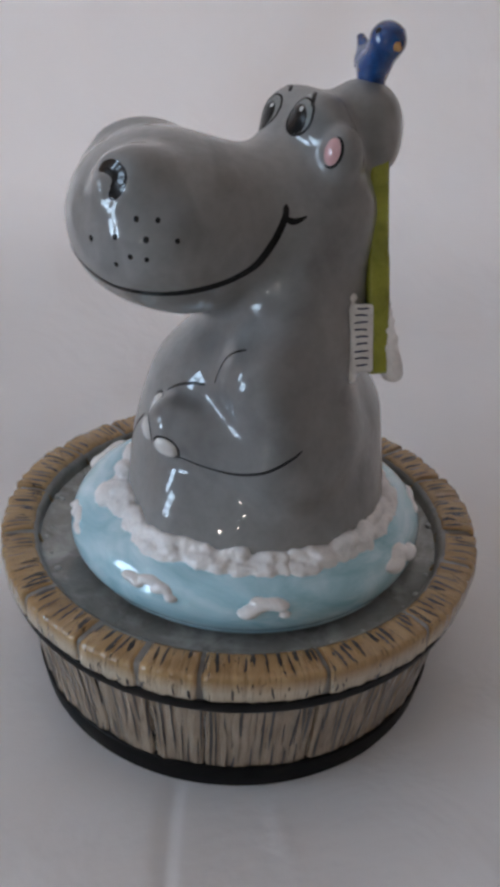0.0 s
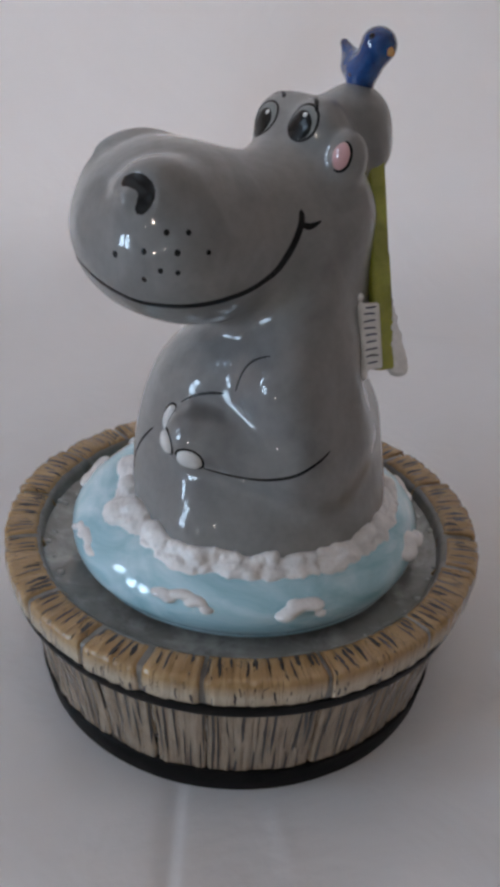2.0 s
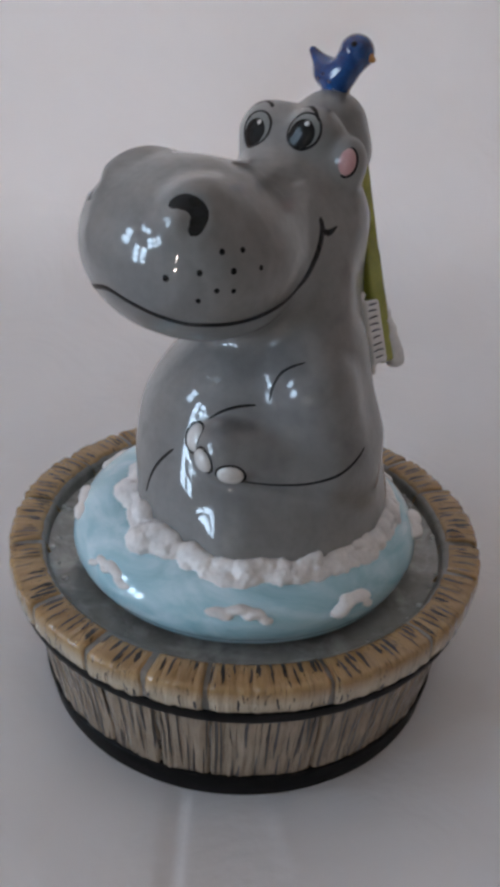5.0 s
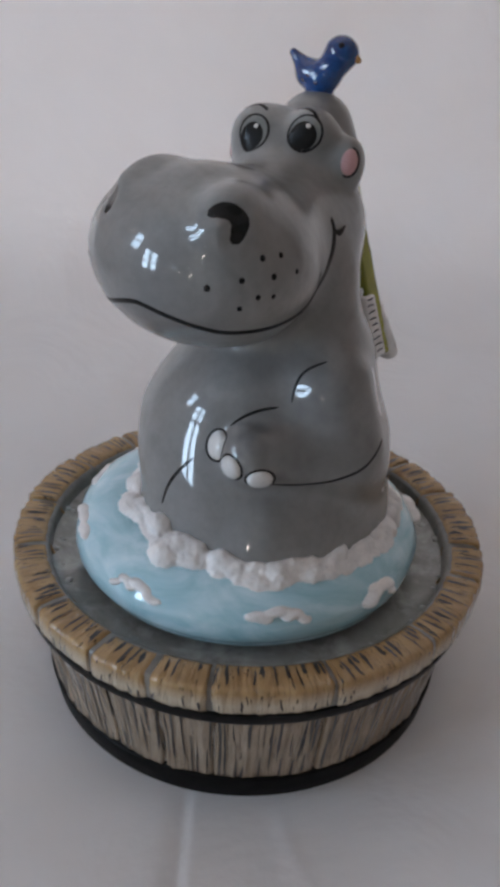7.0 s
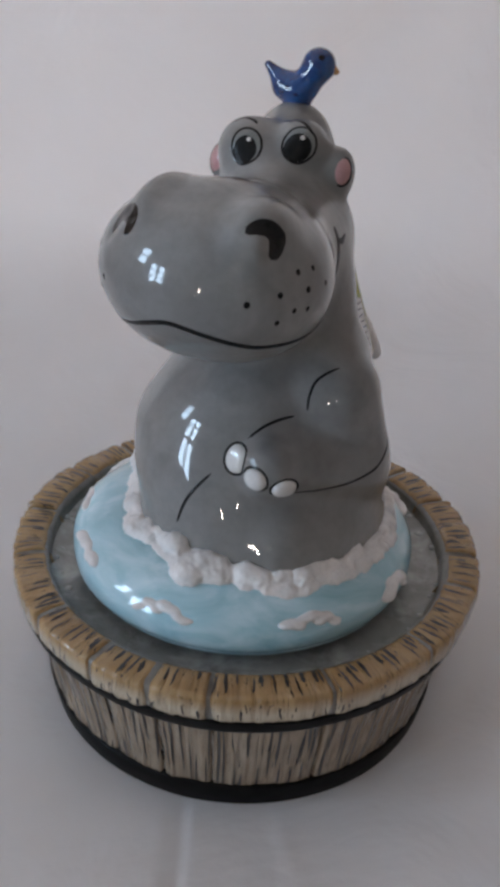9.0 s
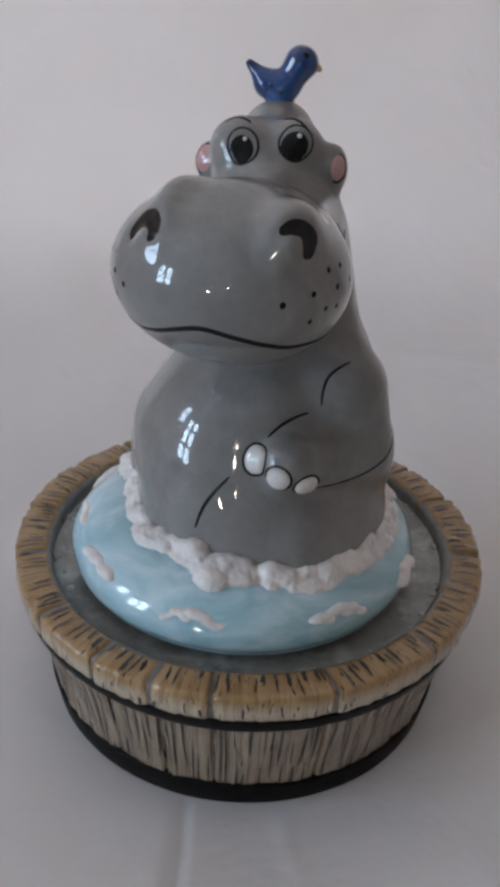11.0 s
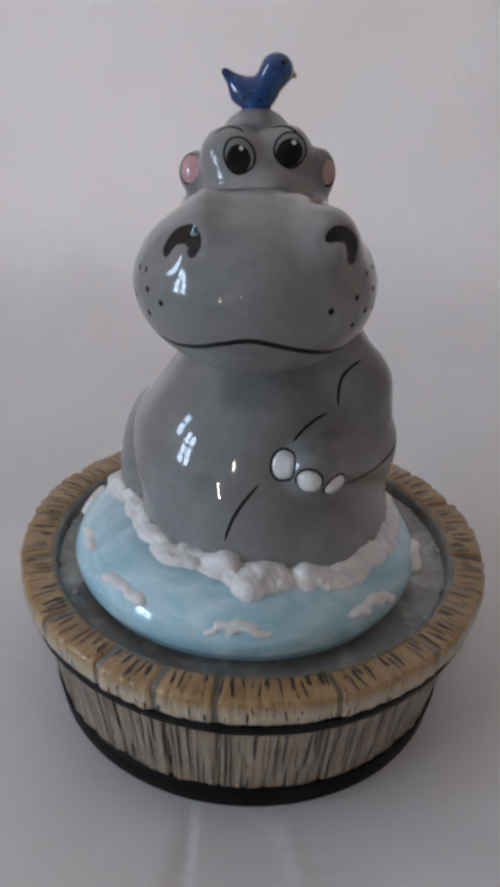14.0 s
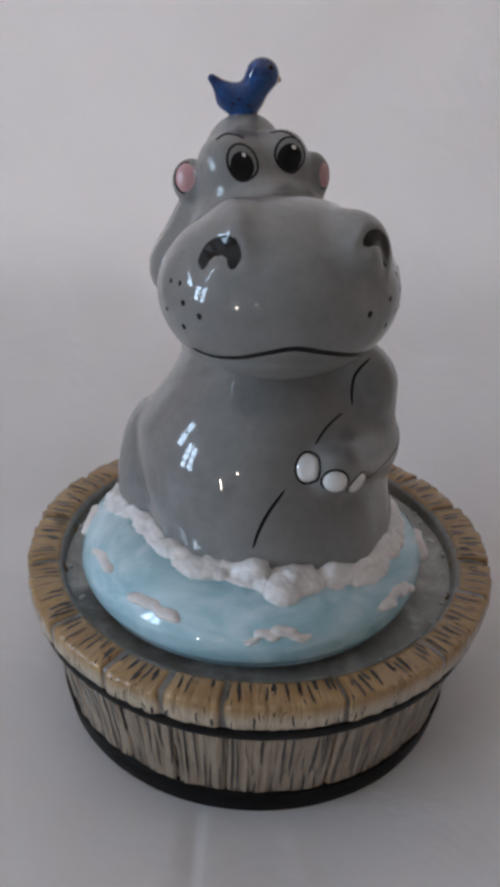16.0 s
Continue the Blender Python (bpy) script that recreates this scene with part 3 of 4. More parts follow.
def turned(name, profile, mat, parent, label="", around=128, wobble=0.0):
    """A ring or bowl turned about the tub's axis."""
    verts, faces, n = [], [], len(profile)
    for k in range(around):
        a = 2 * math.pi * k / around
        for r, z in profile:
            w = wobble * noise.noise((math.cos(a) * 3, math.sin(a) * 3, z * 90 + r * 60))
            verts.append(((r + w) * math.cos(a), (r + w) * math.sin(a), z + w * 0.6))
    for k in range(around):
        for i in range(n - 1):
            p, q = k * n + i, ((k + 1) % around) * n + i
            faces.append((p, q, q + 1, p + 1))
    return mesh_object(name, verts, faces, mat, parent, label)


# spacing in metres, then kinds of cut: chance, start from, start to, length from, length to (shares of the board), width in metres
SIDE_CUTS = (0.00235, [(0.36, -0.05, 0.1, 0.3, 0.75, 0.00100), (0.40, 0.25, 0.5, 0.35, 0.8, 0.00095), (0.24, 0.0, 0.02, 0.95, 1.0, 0.00070)])
RIM_CUTS = (0.00240, [(0.46, 0.46, 0.62, 0.18, 0.36, 0.00130), (0.34, 0.38, 0.46, 0.32, 0.50, 0.00115), (0.20, 0.0, 0.08, 0.14, 0.24, 0.00090)])
CUT_VERTS, CUT_FACES = [], []


def cut_lines(grid, wide, tall, cuts, seed):
    """Dark stain in the saw cuts of a board: thin pointed slivers along the grain, lying on its face."""
    rng = random.Random(int(seed * 10) + 3)
    space, kinds = cuts
    rows, n = grid.shape[0] - 3, grid.shape[1] - 1

    def at(f, g):
        f, g = 1 + min(max(f, 0), 0.999) * rows, min(max(g, 0), 0.9999) * n
        k, i = int(f), int(g)
        u, v = f - k, g - i
        p = (grid[k, i] * (1 - u) + grid[k + 1, i] * u) * (1 - v) + (grid[k, i + 1] * (1 - u) + grid[k + 1, i + 1] * u) * v
        out = np.array((p[0], p[1], 0)) / math.hypot(p[0], p[1])
        if p[2] > 0.043:
            out = out * 0.6 + np.array((0, 0, 0.8))
        return p + out * 0.00009
    count = max(2, round(wide / space))
    for c in range(count):
        f = (c + rng.uniform(0.15, 0.85)) / count
        pick, total = rng.random(), 0.0
        for chance, s0, s1, l0, l1, w in kinds:
            total += chance
            if pick <= total:
                break
        g0 = rng.uniform(s0, s1)
        g1 = g0 + rng.uniform(l0, l1)
        g0, g1 = max(g0, 0.0), min(g1, 1.0)
        w *= rng.uniform(0.55, 1.25) / wide
        lean, wave = rng.uniform(-0.0008, 0.0008) / wide, rng.uniform(0, 9)
        first, m = len(CUT_VERTS), 9
        for j in range(m):
            t = j / (m - 1)
            mid = f + lean * (t - 0.5) + 0.00030 / wide * noise.noise((t * 3, wave, seed))
            half = 0.5 * w * (1 - abs(2 * t - 1) ** 3) * (0.75 + 0.5 * noise.noise((t * 6, wave + 5, seed))) + 0.00003 / wide
            g = g0 + (g1 - g0) * t
            CUT_VERTS.extend([at(mid - half, g), at(mid + half, g)])
        CUT_FACES.extend([(first + 2 * j, first + 2 * j + 1, first + 2 * j + 3, first + 2 * j + 2) for j in range(m - 1)])


def stave(name, profile, a0, a1, gap, mat, parent, seed, rough, cuts):
    """One board of the tub between two angles: its profile swept round, the ends turned in, its edges uneven."""
    steps = max(12, int((a1 - a0) * 120))
    n = len(profile)
    length = [0.0]
    for (r0, z0), (r1, z1) in zip(profile, profile[1:]):
        length.append(length[-1] + math.hypot(r1 - r0, z1 - z0))
    verts, uvs = [], []
    for k in range(-1, steps + 2):
        f = min(max(k / steps, 0), 1)
        a = a0 + gap + (a1 - a0 - 2 * gap) * f
        edge = min(f, 1 - f) * (a1 - a0) * 0.066
        sink = 0.0014 if k in (-1, steps + 1) else 0.0
        for (r, z), s in zip(profile, length):
            u = a * 0.066
            w = rough * (noise.noise((u * 420, s * 60, seed)) + 0.5 * noise.noise((u * 900, s * 160, seed + 9)))
            w -= 0.0006 * max(0, 1 - edge / 0.0008) + sink
            skew = 0.0005 * noise.noise((s * 180, seed, f * 2)) * (1 if k <= 0 or k >= steps else 0.3)
            b = a + skew / 0.066
            verts.append(((r + w * 0.7) * math.cos(b), (r + w * 0.7) * math.sin(b), z + w * (0.7 if z > 0.043 else 0.0)))
            uvs.append((u, s))
    faces = [(k * n + i, (k + 1) * n + i, (k + 1) * n + i + 1, k * n + i + 1) for k in range(steps + 2) for i in range(n - 1)]
    ob = mesh_object(name, verts, faces, mat, parent)
    cut_lines(np.array(verts).reshape(-1, n, 3), (a1 - a0) * 0.066, length[-1], cuts, seed)
    layer = ob.data.uv_layers.new(name="UVMap")
    index = np.empty(len(ob.data.loops), np.int32)
    ob.data.loops.foreach_get("vertex_index", index)
    layer.data.foreach_set("uv", np.array(uvs, np.float32)[index].ravel())
    return ob


def fill(profile, n):
    """The profile with more points between."""
    p = np.array(profile)
    s = np.concatenate([[0], np.cumsum(np.hypot(*np.diff(p, axis=0).T))])
    t = np.linspace(0, s[-1], n)
    return [(float(np.interp(v, s, p[:, 0])), float(np.interp(v, s, p[:, 1]))) for v in t]


# degrees at which the joints between the boards lie, counted from +x towards +y
JOINTS = [-168, -143, -124, -109.6, -96.5, -70.3, -43.5, -18, -4, 21, 38, 57, 76, 95, 113, 132, 150, 172]


def make_tub():
    tub = tagged(new("wooden_tub"), "glazed ceramic tub modelled as weathered wooden staves with black hoops", "tub")
    turned("basin", BOWL, BASIN, tub, "grey glazed inside of the tub", wobble=0.0012)
    turned("hoop", [(0.0584, FOOT), (0.0591, FOOT + 0.0001), (0.0595, FOOT + 0.0008), (0.0606, 0.0055), (0.0605, 0.0062), (0.0590, 0.0066)], HOOP, tub, "black hoop at the foot", wobble=0.00025)
    turned("hoop", [(0.0646, 0.0328), (0.0666, 0.0330), (0.0670, 0.0336), (0.0683, 0.0374), (0.0683, 0.0380), (0.0660, 0.0384)], HOOP, tub, "black hoop below the rim", wobble=0.00025)
    turned("foot", [(0.0, FOOT + 0.0012), (0.0582, FOOT + 0.0006), (0.0588, FOOT + 0.0012)], BASIN, tub)
    rng = random.Random(4)
    side, rim = fill(SIDE, 16), fill([(r - 0.0006, z) for r, z in RIM], 24)
    for k, a in enumerate(JOINTS):
        b = JOINTS[(k + 1) % len(JOINTS)] + (360 if k + 1 == len(JOINTS) else 0)
        lift = rng.uniform(-0.0005, 0.0005)
        out = rng.uniform(-0.0005, 0.0003)
        raised = [(r + out, z + lift) for r, z in rim]
        stave("rim_block", raised, radians(a), radians(b), 0.010, WOOD_RIM, tub, k * 3.1, 0.00055, RIM_CUTS)
        stave("stave", side, radians(a + 0.4), radians(b + 0.4), 0.0035, WOOD_SIDE, tub, k * 5.7, 0.00080, SIDE_CUTS)
    tagged(mesh_object("dark_stain", CUT_VERTS, CUT_FACES, STAIN, tub), "dark stain in the saw cuts", kind="stuff")
    specks = []
    for a in (168, 160, 152, 176, -178, -170, -163, -155, -148, 25, 15, 5, -12, -20, -27, -36, -52, -80, -60, 140, 146):
        for _ in range(rng.choice((1, 2, 3))):
            b, r = radians(a + rng.uniform(-3, 3)), rng.uniform(54.5, 58.5)
            specks.append((r * math.cos(b), r * math.sin(b), 40.3 + max(0, r - 56) * 0.5, rng.uniform(0.6, 1.3)))
    lo = [min(m[i] for m in specks) - 3 for i in range(3)]
    hi = [max(m[i] for m in specks) + 3 for i in range(3)]
    tagged(solid("froth", lumps(8, specks, 0.6, 0.7), lo, hi, 0.7, BUBBLE, tub, "pale soap froth along the tub's inner wall"), kind="stuff")
    tub.location = (0.0, -0.0007, 0.0)
    # grey mortar seen in the joints
    turned("joint_filler", [(r - 0.0017, z - 0.0007) for r, z in RIM], MORTAR, tub)
    turned("joint_filler", [(r - 0.0009, z) for r, z in SIDE], MORTAR, tub)
    return tub


make_tub()


# ---- the turning figurine ----
RING_AT = (-1.5, -3.1)       # centre of the water ring
WATER_PROFILE = [(30, 61), (36, 60.6), (40, 59.7), (44, 57.8), (47.4, 55.0), (49.4, 52.0), (50.2, 49.0), (49.5, 45.4), (47, 42.6), (42, 41.0), (0, 40.6)]


def water_height(r):
    p = np.array(WATER_PROFILE[:7], float)
    return np.interp(r, p[:, 0], p[:, 1])


def water_field(p):
    """Distance to the water ring's upper side, for what lies on it."""
    r = np.hypot(p[..., 0] - RING_AT[0], p[..., 1] - RING_AT[1])
    return (p[..., 2] - water_height(r)) * 0.75


def make_water(parent):
    prof = spline([(r, z, 0) for r, z in WATER_PROFILE], 40)[:, :2]
    verts, faces, around, n = [], [], 120, 40
    for k in range(around):
        a = 2 * math.pi * k / around
        for r, z in prof:
            w = 0.7 * noise.noise((math.cos(a) * 2.2, math.sin(a) * 2.2, z * 0.12)) * min(1, r / 30)
            verts.append(((RING_AT[0] + (r + w) * math.cos(a)) / 1000, (RING_AT[1] + (r + w) * math.sin(a)) / 1000, (z + w * 0.5) / 1000))
    for k in range(around):
        for i in range(n - 1):
            p, q = k * n + i, ((k + 1) % around) * n + i
            faces.append((q, p, p + 1, q + 1))
    return mesh_object("water_base", verts, faces, WATER, parent, "pale blue glazed water round the figure")


# direction in degrees, way out from the body, height and radius of the larger foam clumps
CLUMPS = [(-7, 0.2, 3.4, 3.6), (3, 3.4, -0.4, 5.4), (8, 1.0, 2.2, 3.2), (14, 2.4, 0.0, 3.4), (25, 0.8, 2.0, 3.0), (30, 0.6, 0.8, 2.6), (-24, 1.0, 0.8, 2.6), (-33, 2.2, 0.2, 3.4), (-50, 0.8, 1.2, 2.6), (46, 0.4, 1.8, 2.3), (60, 2.0, -0.2, 2.8),
          (104, 0.9, 0.8, 2.6), (117, 0.6, 2.2, 2.8), (126, 0.9, 1.5, 3.0), (-76, 1.2, 1.0, 2.8), (-98, 1.0, 1.6, 3.0), (-128, 1.2, 0.8, 2.8), (-156, 1.0, 1.4, 2.8), (160, 1.2, 1.0, 3.0)]


def rugged(field):
    """The field with a torn, frothy skin."""
    def rough(p):
        x, y, z = p[..., 0], p[..., 1], p[..., 2]
        swirl = np.sin(1.5 * x + 1.4 * np.sin(1.3 * y)) * np.sin(1.6 * y + 1.2 * np.sin(1.1 * z)) + 0.6 * np.sin(2.4 * z + 2.0 * np.sin(0.9 * x)) * np.sin(2.1 * x - 1.3 * y)
        return field(p) + 0.15 * swirl
    return rough


def make_foam(parent):
    rng = random.Random(11)
    made = []
    reach = np.arange(26, 50, 0.3)

    def spot(a, out, up):
        """A place beside the line where body and water meet."""
        d = np.array((math.cos(a), math.sin(a), 0.0))
        line = np.array((-3, -1, 60.0 + max(up, 0))) + reach[:, None] * d
        q = np.array((-3, -1, 0.0)) + (reach[np.argmax(hippo_field(line) > 0)] + out) * d
        return q[0], q[1], float(water_height(math.hypot(q[0] - RING_AT[0], q[1] - RING_AT[1]))) + up
    for k in range(110):
        a = 2 * math.pi * (k + rng.uniform(-0.4, 0.4)) / 110
        broad = 2.1 + 1.9 * noise.noise((math.cos(a) * 3, math.sin(a) * 3, 2.0)) + 1.3 * noise.noise((math.cos(a) * 9, math.sin(a) * 9, 5.0))
        peak = 1.7 + 2.8 * noise.noise((math.cos(a) * 7, math.sin(a) * 7, 8.0))
        for f in (0.1, 0.5, 1.0):
            made.append((*spot(a + rng.uniform(-0.02, 0.02), f * max(0.5, broad), -1.1 + rng.uniform(-0.3, 0.3)), rng.uniform(1.4, 2.1)))
        made.append((*spot(a, -0.4, max(0.0, 0.6 * peak)), rng.uniform(1.0, 1.5)))
        if peak > 1.4:
            made.append((*spot(a, -0.5, peak), rng.uniform(0.9, 1.3)))
    for c, out, up, r in CLUMPS:
        made.append((*spot(radians(c), out, up), r))
        for _ in range(3):
            made.append((*spot(radians(c + rng.uniform(-6, 6)), out + rng.uniform(-0.8, 1.2), up * rng.uniform(0.2, 0.9)), r * rng.uniform(0.35, 0.7)))
    quads = {}
    for m in made:
        quads.setdefault((m[0] > -3, m[1] > -1), []).append(m)
    for few in quads.values():
        x = [m[0] for m in few]
        y = [m[1] for m in few]
        solid("foam", rugged(lumps(1, few, 0.7, 1.8)), (min(x) - 7, min(y) - 7, 50), (max(x) + 7, max(y) + 7, 71), 0.55, FOAM, parent, "white lumpy soap foam")


# direction from the ring's centre in degrees, radius, length and width of the small foam flecks on the water
FLECKS = [(84, 48.2, 9.5, 5.5), (3, 47.6, 15, 4.4), (-38, 46.5, 14, 5), (48, 48, 14, 4.4), (-68, 45, 10, 4), (136, 48, 11, 6.5), (170, 47, 12, 4), (-100, 47, 12, 4), (-135, 47, 10, 4)]


def make_flecks(parent):
    rng = random.Random(5)
    for a, r, length, wide in FLECKS:
        few = []
        n = 11
        for k in range(n):
            f = k / (n - 1) - 0.5
            b = radians(a) + f * length / r
            q = r + rng.uniform(-0.6, 0.6) + 2.6 * abs(f)
            x, y = RING_AT[0] + q * math.cos(b), RING_AT[1] + q * math.sin(b)
            few.append((x, y, float(water_height(q)) - 0.5, wide * rng.uniform(0.28, 0.44)))
        lo = [min(m[i] for m in few) - 4 for i in range(3)]
        hi = [max(m[i] for m in few) + 4 for i in range(3)]
        solid("foam_fleck", lumps(2, few, 0.5, 1.2), lo, hi, 0.5, FOAM, parent, "white foam fleck")


def make_face(parent):
    f = hippo_field
    stroke("mouth_line", f, [(34.8, -22.4, 126.1), (37.7, -18.7, 125.5), (41.7, -12.7, 126.7), (44.3, -6.8, 128.8), (45.2, -0.5, 130.2), (43.6, 6.6, 128.6), (40.2, 12.6, 126.6),
                             (36.5, 16.5, 125.3), (31.4, 20.4, 125.0), (24.0, 22.8, 125.5), (16.8, 23.1, 126.6), (6.0, 20.4, 129.8), (1.0, 19.7, 134.8), (-2.5, 18.4, 140.8), (-3.1, 16.7, 143.9)],
           [1.2, 1.4, 1.5, 1.6, 1.7, 1.9, 2.1, 2.3, 2.3, 2.0, 1.6], BLACK, parent, "painted black smile")
    stroke("mouth_line", f, [(-2.4, 18.2, 141.3), (-4.2, 18.8, 140.5), (-5.8, 18.8, 140.7), (-8.1, 18.5, 141.6)], [1.2, 1.9, 1.5, 0.5], BLACK, parent)
    stroke("nostril", f, [(39.2, 14.0, 151.5), (37.6, 16.6, 152.9), (35.8, 19.6, 151.7), (36.2, 20.4, 149.0), (37.4, 19.8, 146.2)], [1.8, 4.1, 4.8, 4.3, 2.2], NOSTRIL_BLACK, parent, "glossy black crescent nostril")
    stroke("nostril", f, [(37.8, -21.0, 145.6), (36.7, -20.3, 148.9), (37.7, -17.5, 151.2), (39.2, -15.1, 150.9), (40.6, -14.3, 148.9), (41.4, -14.7, 146.8)], [1.8, 4.3, 5.3, 5.0, 3.7, 1.6], NOSTRIL_BLACK, parent, "glossy black crescent nostril")
    for x, y, z, s in ((41.1, 16.2, 136.7, 1.7), (36.2, 21.6, 138.5, 1.5), (31.7, 23.3, 142.8, 1.5), (27.2, 24.6, 142.8, 1.4), (29.9, 25.3, 138.8, 1.6), (23.2, 26.3, 138.7, 1.3), (33.3, 24.0, 134.6, 1.4), (29.8, 25.4, 134.4, 1.3), (36.2, 21.3, 132.1, 1.4),
                       (32.7, -27.2, 141.3, 1.3), (35.4, -25.3, 141.6, 1.4), (37.2, -24.6, 137.7, 1.5), (40.4, -21.2, 135.7, 1.6), (36.6, -24.4, 132.0, 1.5), (32.2, -28.1, 134.6, 1.2)):
        patch("whisker_dot", f, (x, y, z), s, s * 1.1, BLACK, parent, rings=3, around=12)
    for at, pupil, glint, big in (((-3.9, -8.9, 160.0), (-3.5, -9.0, 159.1), (-4.7, -8.6, 161.3), 1.0), ((-7.9, 4.0, 161.6), (-7.5, 3.7, 160.7), (-8.6, 4.3, 162.7), 1.2)):
        eye = patch("eye", f, at, 8.1 * big, 9.7, EYE_GREY, parent, "grey painted eye", rise=0.10)
        stroke("eye_outline", f, rim_of(f, at, 8.1 * big, 9.7), 0.7, BLACK, eye, closed=True, rise=0.2)
        patch("pupil", f, pupil, 6.8 * big, 7.9, BLACK, eye, "large black pupil", rise=0.2)
        patch("glint", f, glint, 1.3 * big, 1.5, WHITE, eye, "small white painted glint", rise=0.34, rings=3, around=12)
    stroke("eyebrow", f, [(-8.5, -15.5, 164.0), (-9.9, -12.9, 165.8), (-9.2, -9.8, 165.9), (-8.4, -8.2, 165.2)], 1.2, BLACK, parent, "thin painted brow")
    stroke("eyebrow", f, [(-12.8, -1.9, 165.9), (-12.2, 1.2, 166.9), (-11.1, 4.4, 166.2), (-10.0, 6.9, 164.3)], 1.2, BLACK, parent, "thin painted brow")
    for at, lean, high in (((-14.1, 13.5, 154.9), 10, 7.4), ((-13.9, -23.2, 153.8), -10, 9.6)):
        wide = 5.2 if at[1] > 0 else 6.4
        patch("ear_lining", f, at, wide, high, PINK, parent, "pink painted inside of the ear", lean=lean)
        edge = rim_of(f, at, wide + 0.3, high + 0.2, lean, 16)
        stroke("ear_outline", f, edge[11:] + edge[:5] if at[1] > 0 else edge[3:13], 0.9, BLACK, parent)


def make_limb_lines(parent):
    f = hippo_field
    stroke("arm_line", f, [(12.8, 20.3, 101.2), (11.5, 20.2, 105.0), (9.6, 21.3, 108.7), (6.5, 25.6, 112.0)], 0.9, BLACK, parent)
    stroke("arm_line", f, [(23.2, 9.4, 94.8), (20.7, 11.8, 97.4), (17.9, 14.9, 99.2), (15.0, 18.0, 100.0)], 0.9, BLACK, parent)
    stroke("arm_line", f, [(22.3, 22.3, 82.5), (17.0, 27.2, 81.7), (10.5, 32.4, 82.2), (3.7, 36.9, 84.8), (-2.9, 36.9, 88.2), (-5.6, 35.7, 89.8)], 0.9, BLACK, parent)
    stroke("leg_line", f, [(30.8, -6.2, 69.0), (31.0, -4.6, 75.0), (30.0, -2.1, 79.8), (28.3, 1.8, 84.9)], 1.1, BLACK, parent)
    for at, wide, high, lean in (((25.6, 7.6, 89.6), 6.6, 7.8, 0), ((28.6, 14.4, 87.1), 7.0, 6.8, 0), ((25.2, 21.0, 84.6), 7.2, 6.4, 20)):
        claw = patch("claw", f, at, wide, high, WHITE, parent, "glossy white rounded claw", dome=1.3, lean=lean)
        stroke("claw_outline", f, rim_of(f, at, wide + 0.5, high + 0.5, lean), 0.8, BLACK, claw, closed=True)


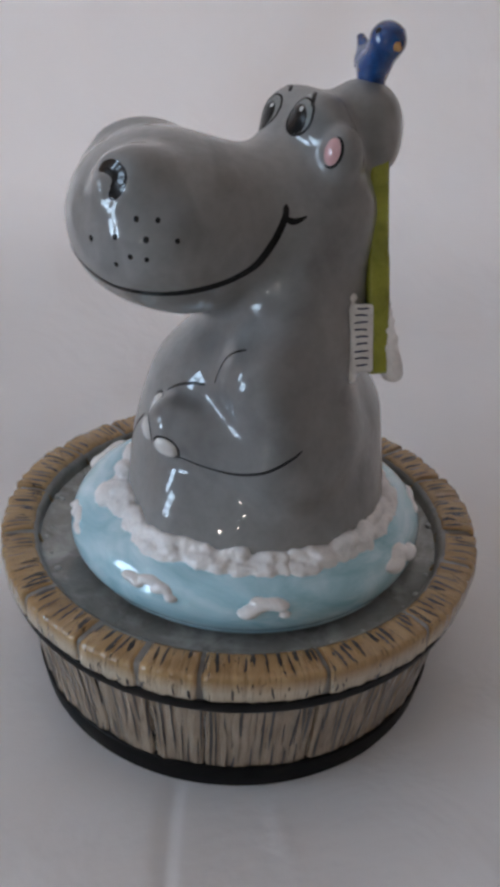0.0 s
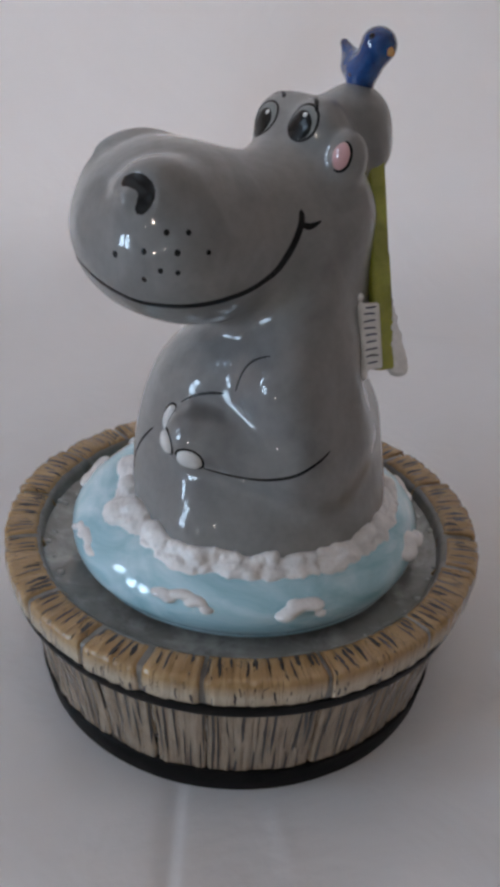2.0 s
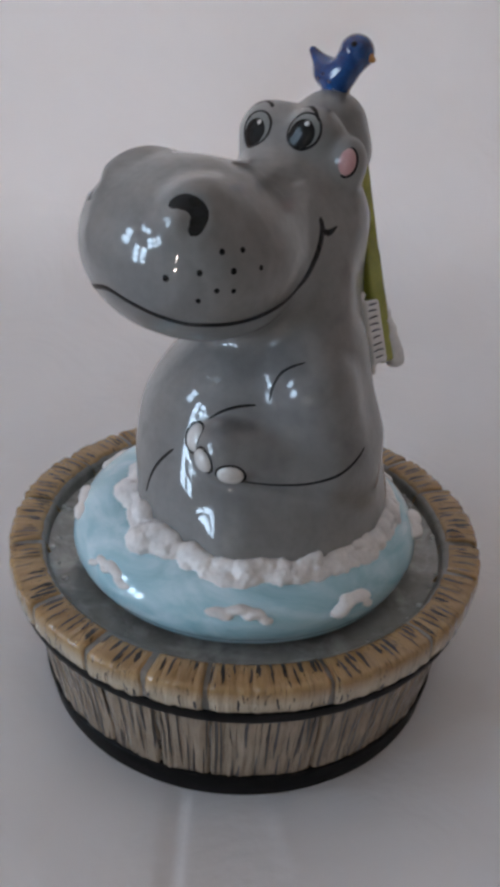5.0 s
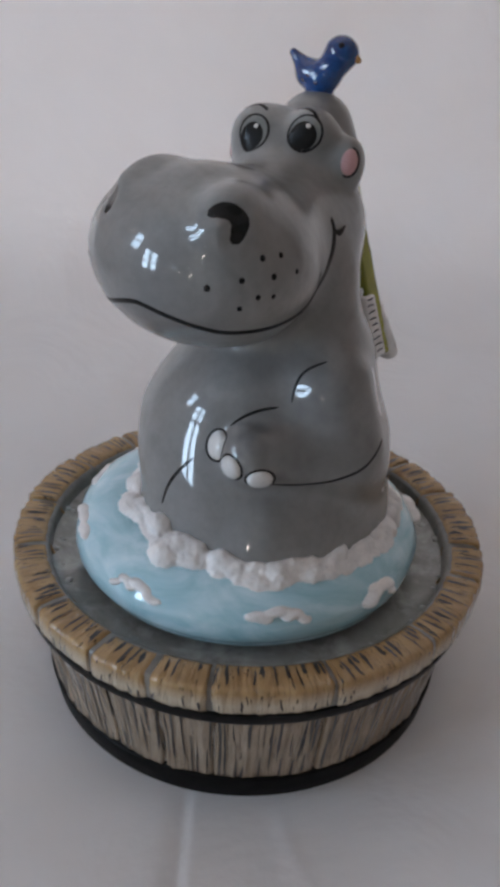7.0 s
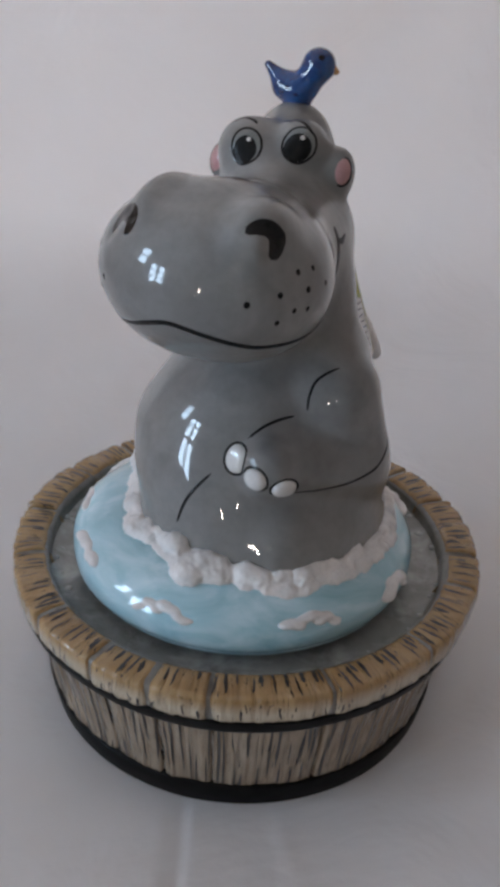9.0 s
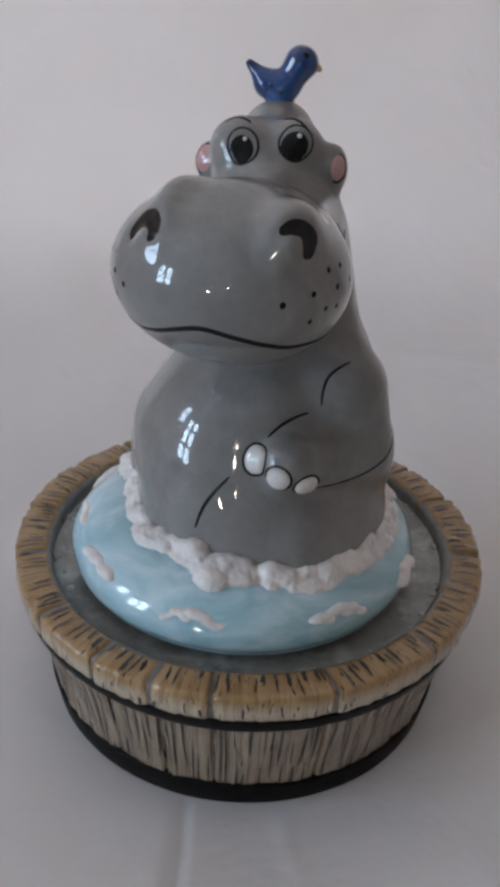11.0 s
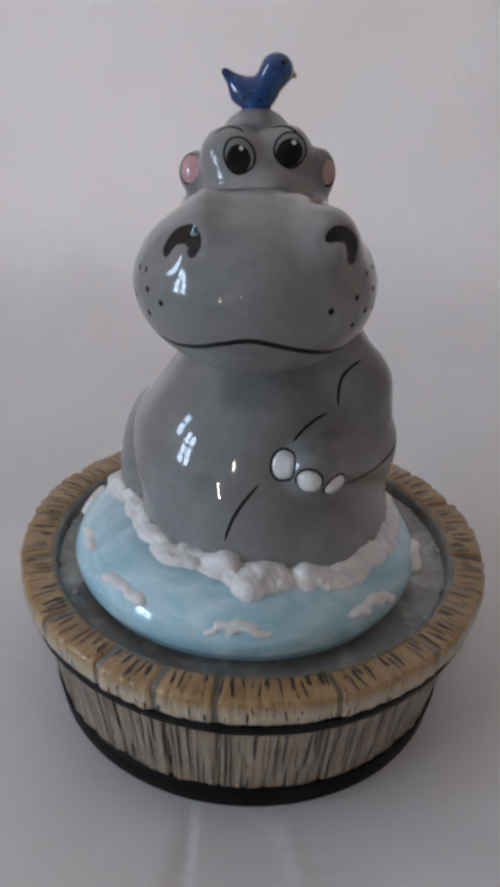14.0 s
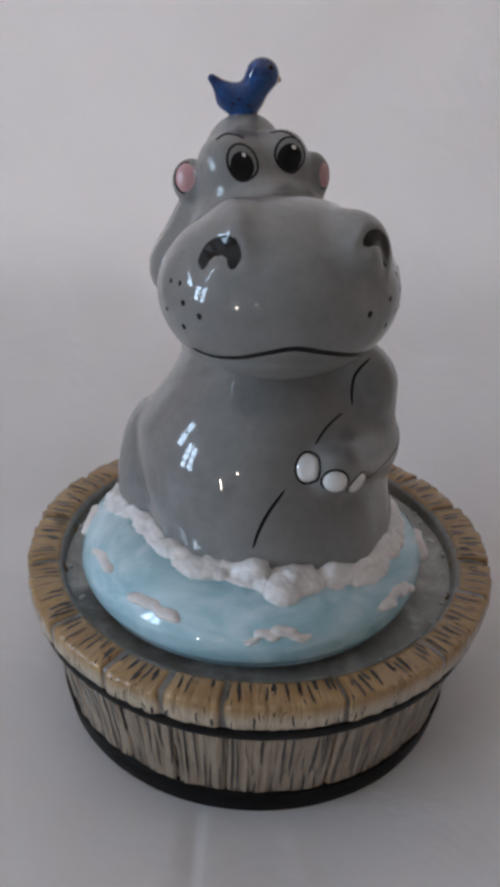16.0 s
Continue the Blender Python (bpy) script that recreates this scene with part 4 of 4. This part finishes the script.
def make_brush(parent):
    """A toothbrush held down the back by the fist."""
    top, mid, neck, low = np.array([(-28.9, 3.0, 151.5), (-28.9, 10.2, 128.8), (-28.9, 13.8, 118.0), (-28.6, 19.9, 101.6)])
    wide = np.array((1.0, 0.05, 0.0))

    def handle(p):
        d = smin(bar(p, top, mid, wide, 2.6, 1.6), bar(p, mid, neck, wide, 2.8, 1.7), 1.5)
        return smin(d, bar(p, neck, low, wide, 2.6, 1.9), 1.5)
    brush = solid("toothbrush", handle, (-34, -5, 96), (-23, 25, 161), 0.5, GREEN, parent, "yellow-green glazed toothbrush hanging down the back")
    a, b = neck + (5.0, 1.6, 0.6), low + (5.2, 1.6, 1.4)
    rng = random.Random(2)
    nubs = [(*(a + (b - a) * k / 11 + np.array((2.4, 0.3, rng.uniform(-0.4, 0.4)))), rng.uniform(0.9, 1.5)) for k in range(-1, 13)]
    knobs = lumps(3, nubs)

    def tufts(p):
        return smin(bar(p, a, b, wide, 2.9, 2.0), knobs(p), 0.8)
    block = solid("bristles", tufts, (-32, 8, 97), (-16, 28, 124), 0.5, WHITE, brush, "white bristles with dark lines between the tufts")
    for k in range(9):
        c = a + (b - a) * (k + 0.6) / 9.6
        out = np.array((0.05, 0.93, 0.36))
        line = [tuple(c + out * 2.0 + wide * s + np.array((0, 0, rng.uniform(-0.2, 0.2)))) for s in (-1.6 + rng.uniform(-0.4, 0.3), 0.2, 2.0 + rng.uniform(-0.5, 0.3))]
        stroke("bristle_line", tufts, line, 0.55, NAVY, block, taper=0.3)
    blobs = [(*(neck + (low - neck) * f + np.array((-2.2 - 1.6 * f + rng.uniform(-0.3, 0.3), 0.2 + rng.uniform(-0.3, 0.3), 0.0))), 1.3 + 1.5 * f) for f in np.linspace(0.0, 1.0, 9)]
    solid("lather", lumps(7, blobs), (-38, 8, 95), (-24, 26, 124), 0.5, FOAM, brush, "white lather on the brush")


def make_bird(parent):
    bird = solid("bird", bird_field, (-38, -20, 164), (-20, 8, 186), 0.5, BLUE, parent, "glossy cobalt blue little bird on the fist")
    solid("beak", lambda p: limb(p, (-30.8, 0.8, 176.6), (-31.4, 2.3, 175.8), 1.8, 0.8), (-36, -3, 171), (-27, 7, 181), 0.4, ORANGE, bird, "small orange beak")
    for at in ((-26.9, -0.2, 179.4), (-33.6, -1.8, 179.4)):
        patch("bird_eye", bird_field, at, 1.8, 1.8, BLACK, bird, rings=4, around=14)
    for at in ((-25.2, -8.5, 171.5), (-25.4, -6.0, 170.0), (-25.6, -10.0, 170.4)):
        patch("wing_spot", bird_field, at, 1.7, 1.0, NAVY, bird, rings=3, around=12)


figurine = tagged(new("hippo_figurine"), "glossy grey ceramic hippo figurine bathing in pale blue water", "figurine")
solid("body", hippo_field, (-50, -48, 33), (50, 44, 174), 0.8, HIPPO_GREY, figurine, "grey glazed hippo, one arm raised behind its head")
make_water(figurine)
make_foam(figurine)
make_flecks(figurine)
make_face(figurine)
make_limb_lines(figurine)
make_brush(figurine)
make_bird(figurine)

# seconds and degrees about the spindle
TURN = [(0.0, -167.43), (0.5, -164.67), (1.0, -161.97), (1.5, -159.29), (2.0, -156.54), (2.5, -153.70), (3.0, -150.72), (3.5, -147.69), (4.0, -144.81), (6.5, -130.62), (7.0, -127.87), (7.5, -125.04), (8.0, -122.21), (8.5, -119.36), (9.0, -116.68), (11.5, -104.90), (12.0, -102.63), (12.5, -100.38), (13.0, -98.06), (13.5, -96.04), (14.0, -93.91), (14.5, -91.66), (15.0, -89.16), (15.5, -86.45), (16.0, -83.70)]
SPINDLE = Matrix.Translation((0.0008, -0.0078, 0.0)) @ Matrix.Rotation(0.0353, 4, (-1, 0.053, 0))


def motions():
    walk(figurine, [(t, SPINDLE @ Matrix.Rotation(radians(a), 4, "Z")) for t, a in TURN])


motions()
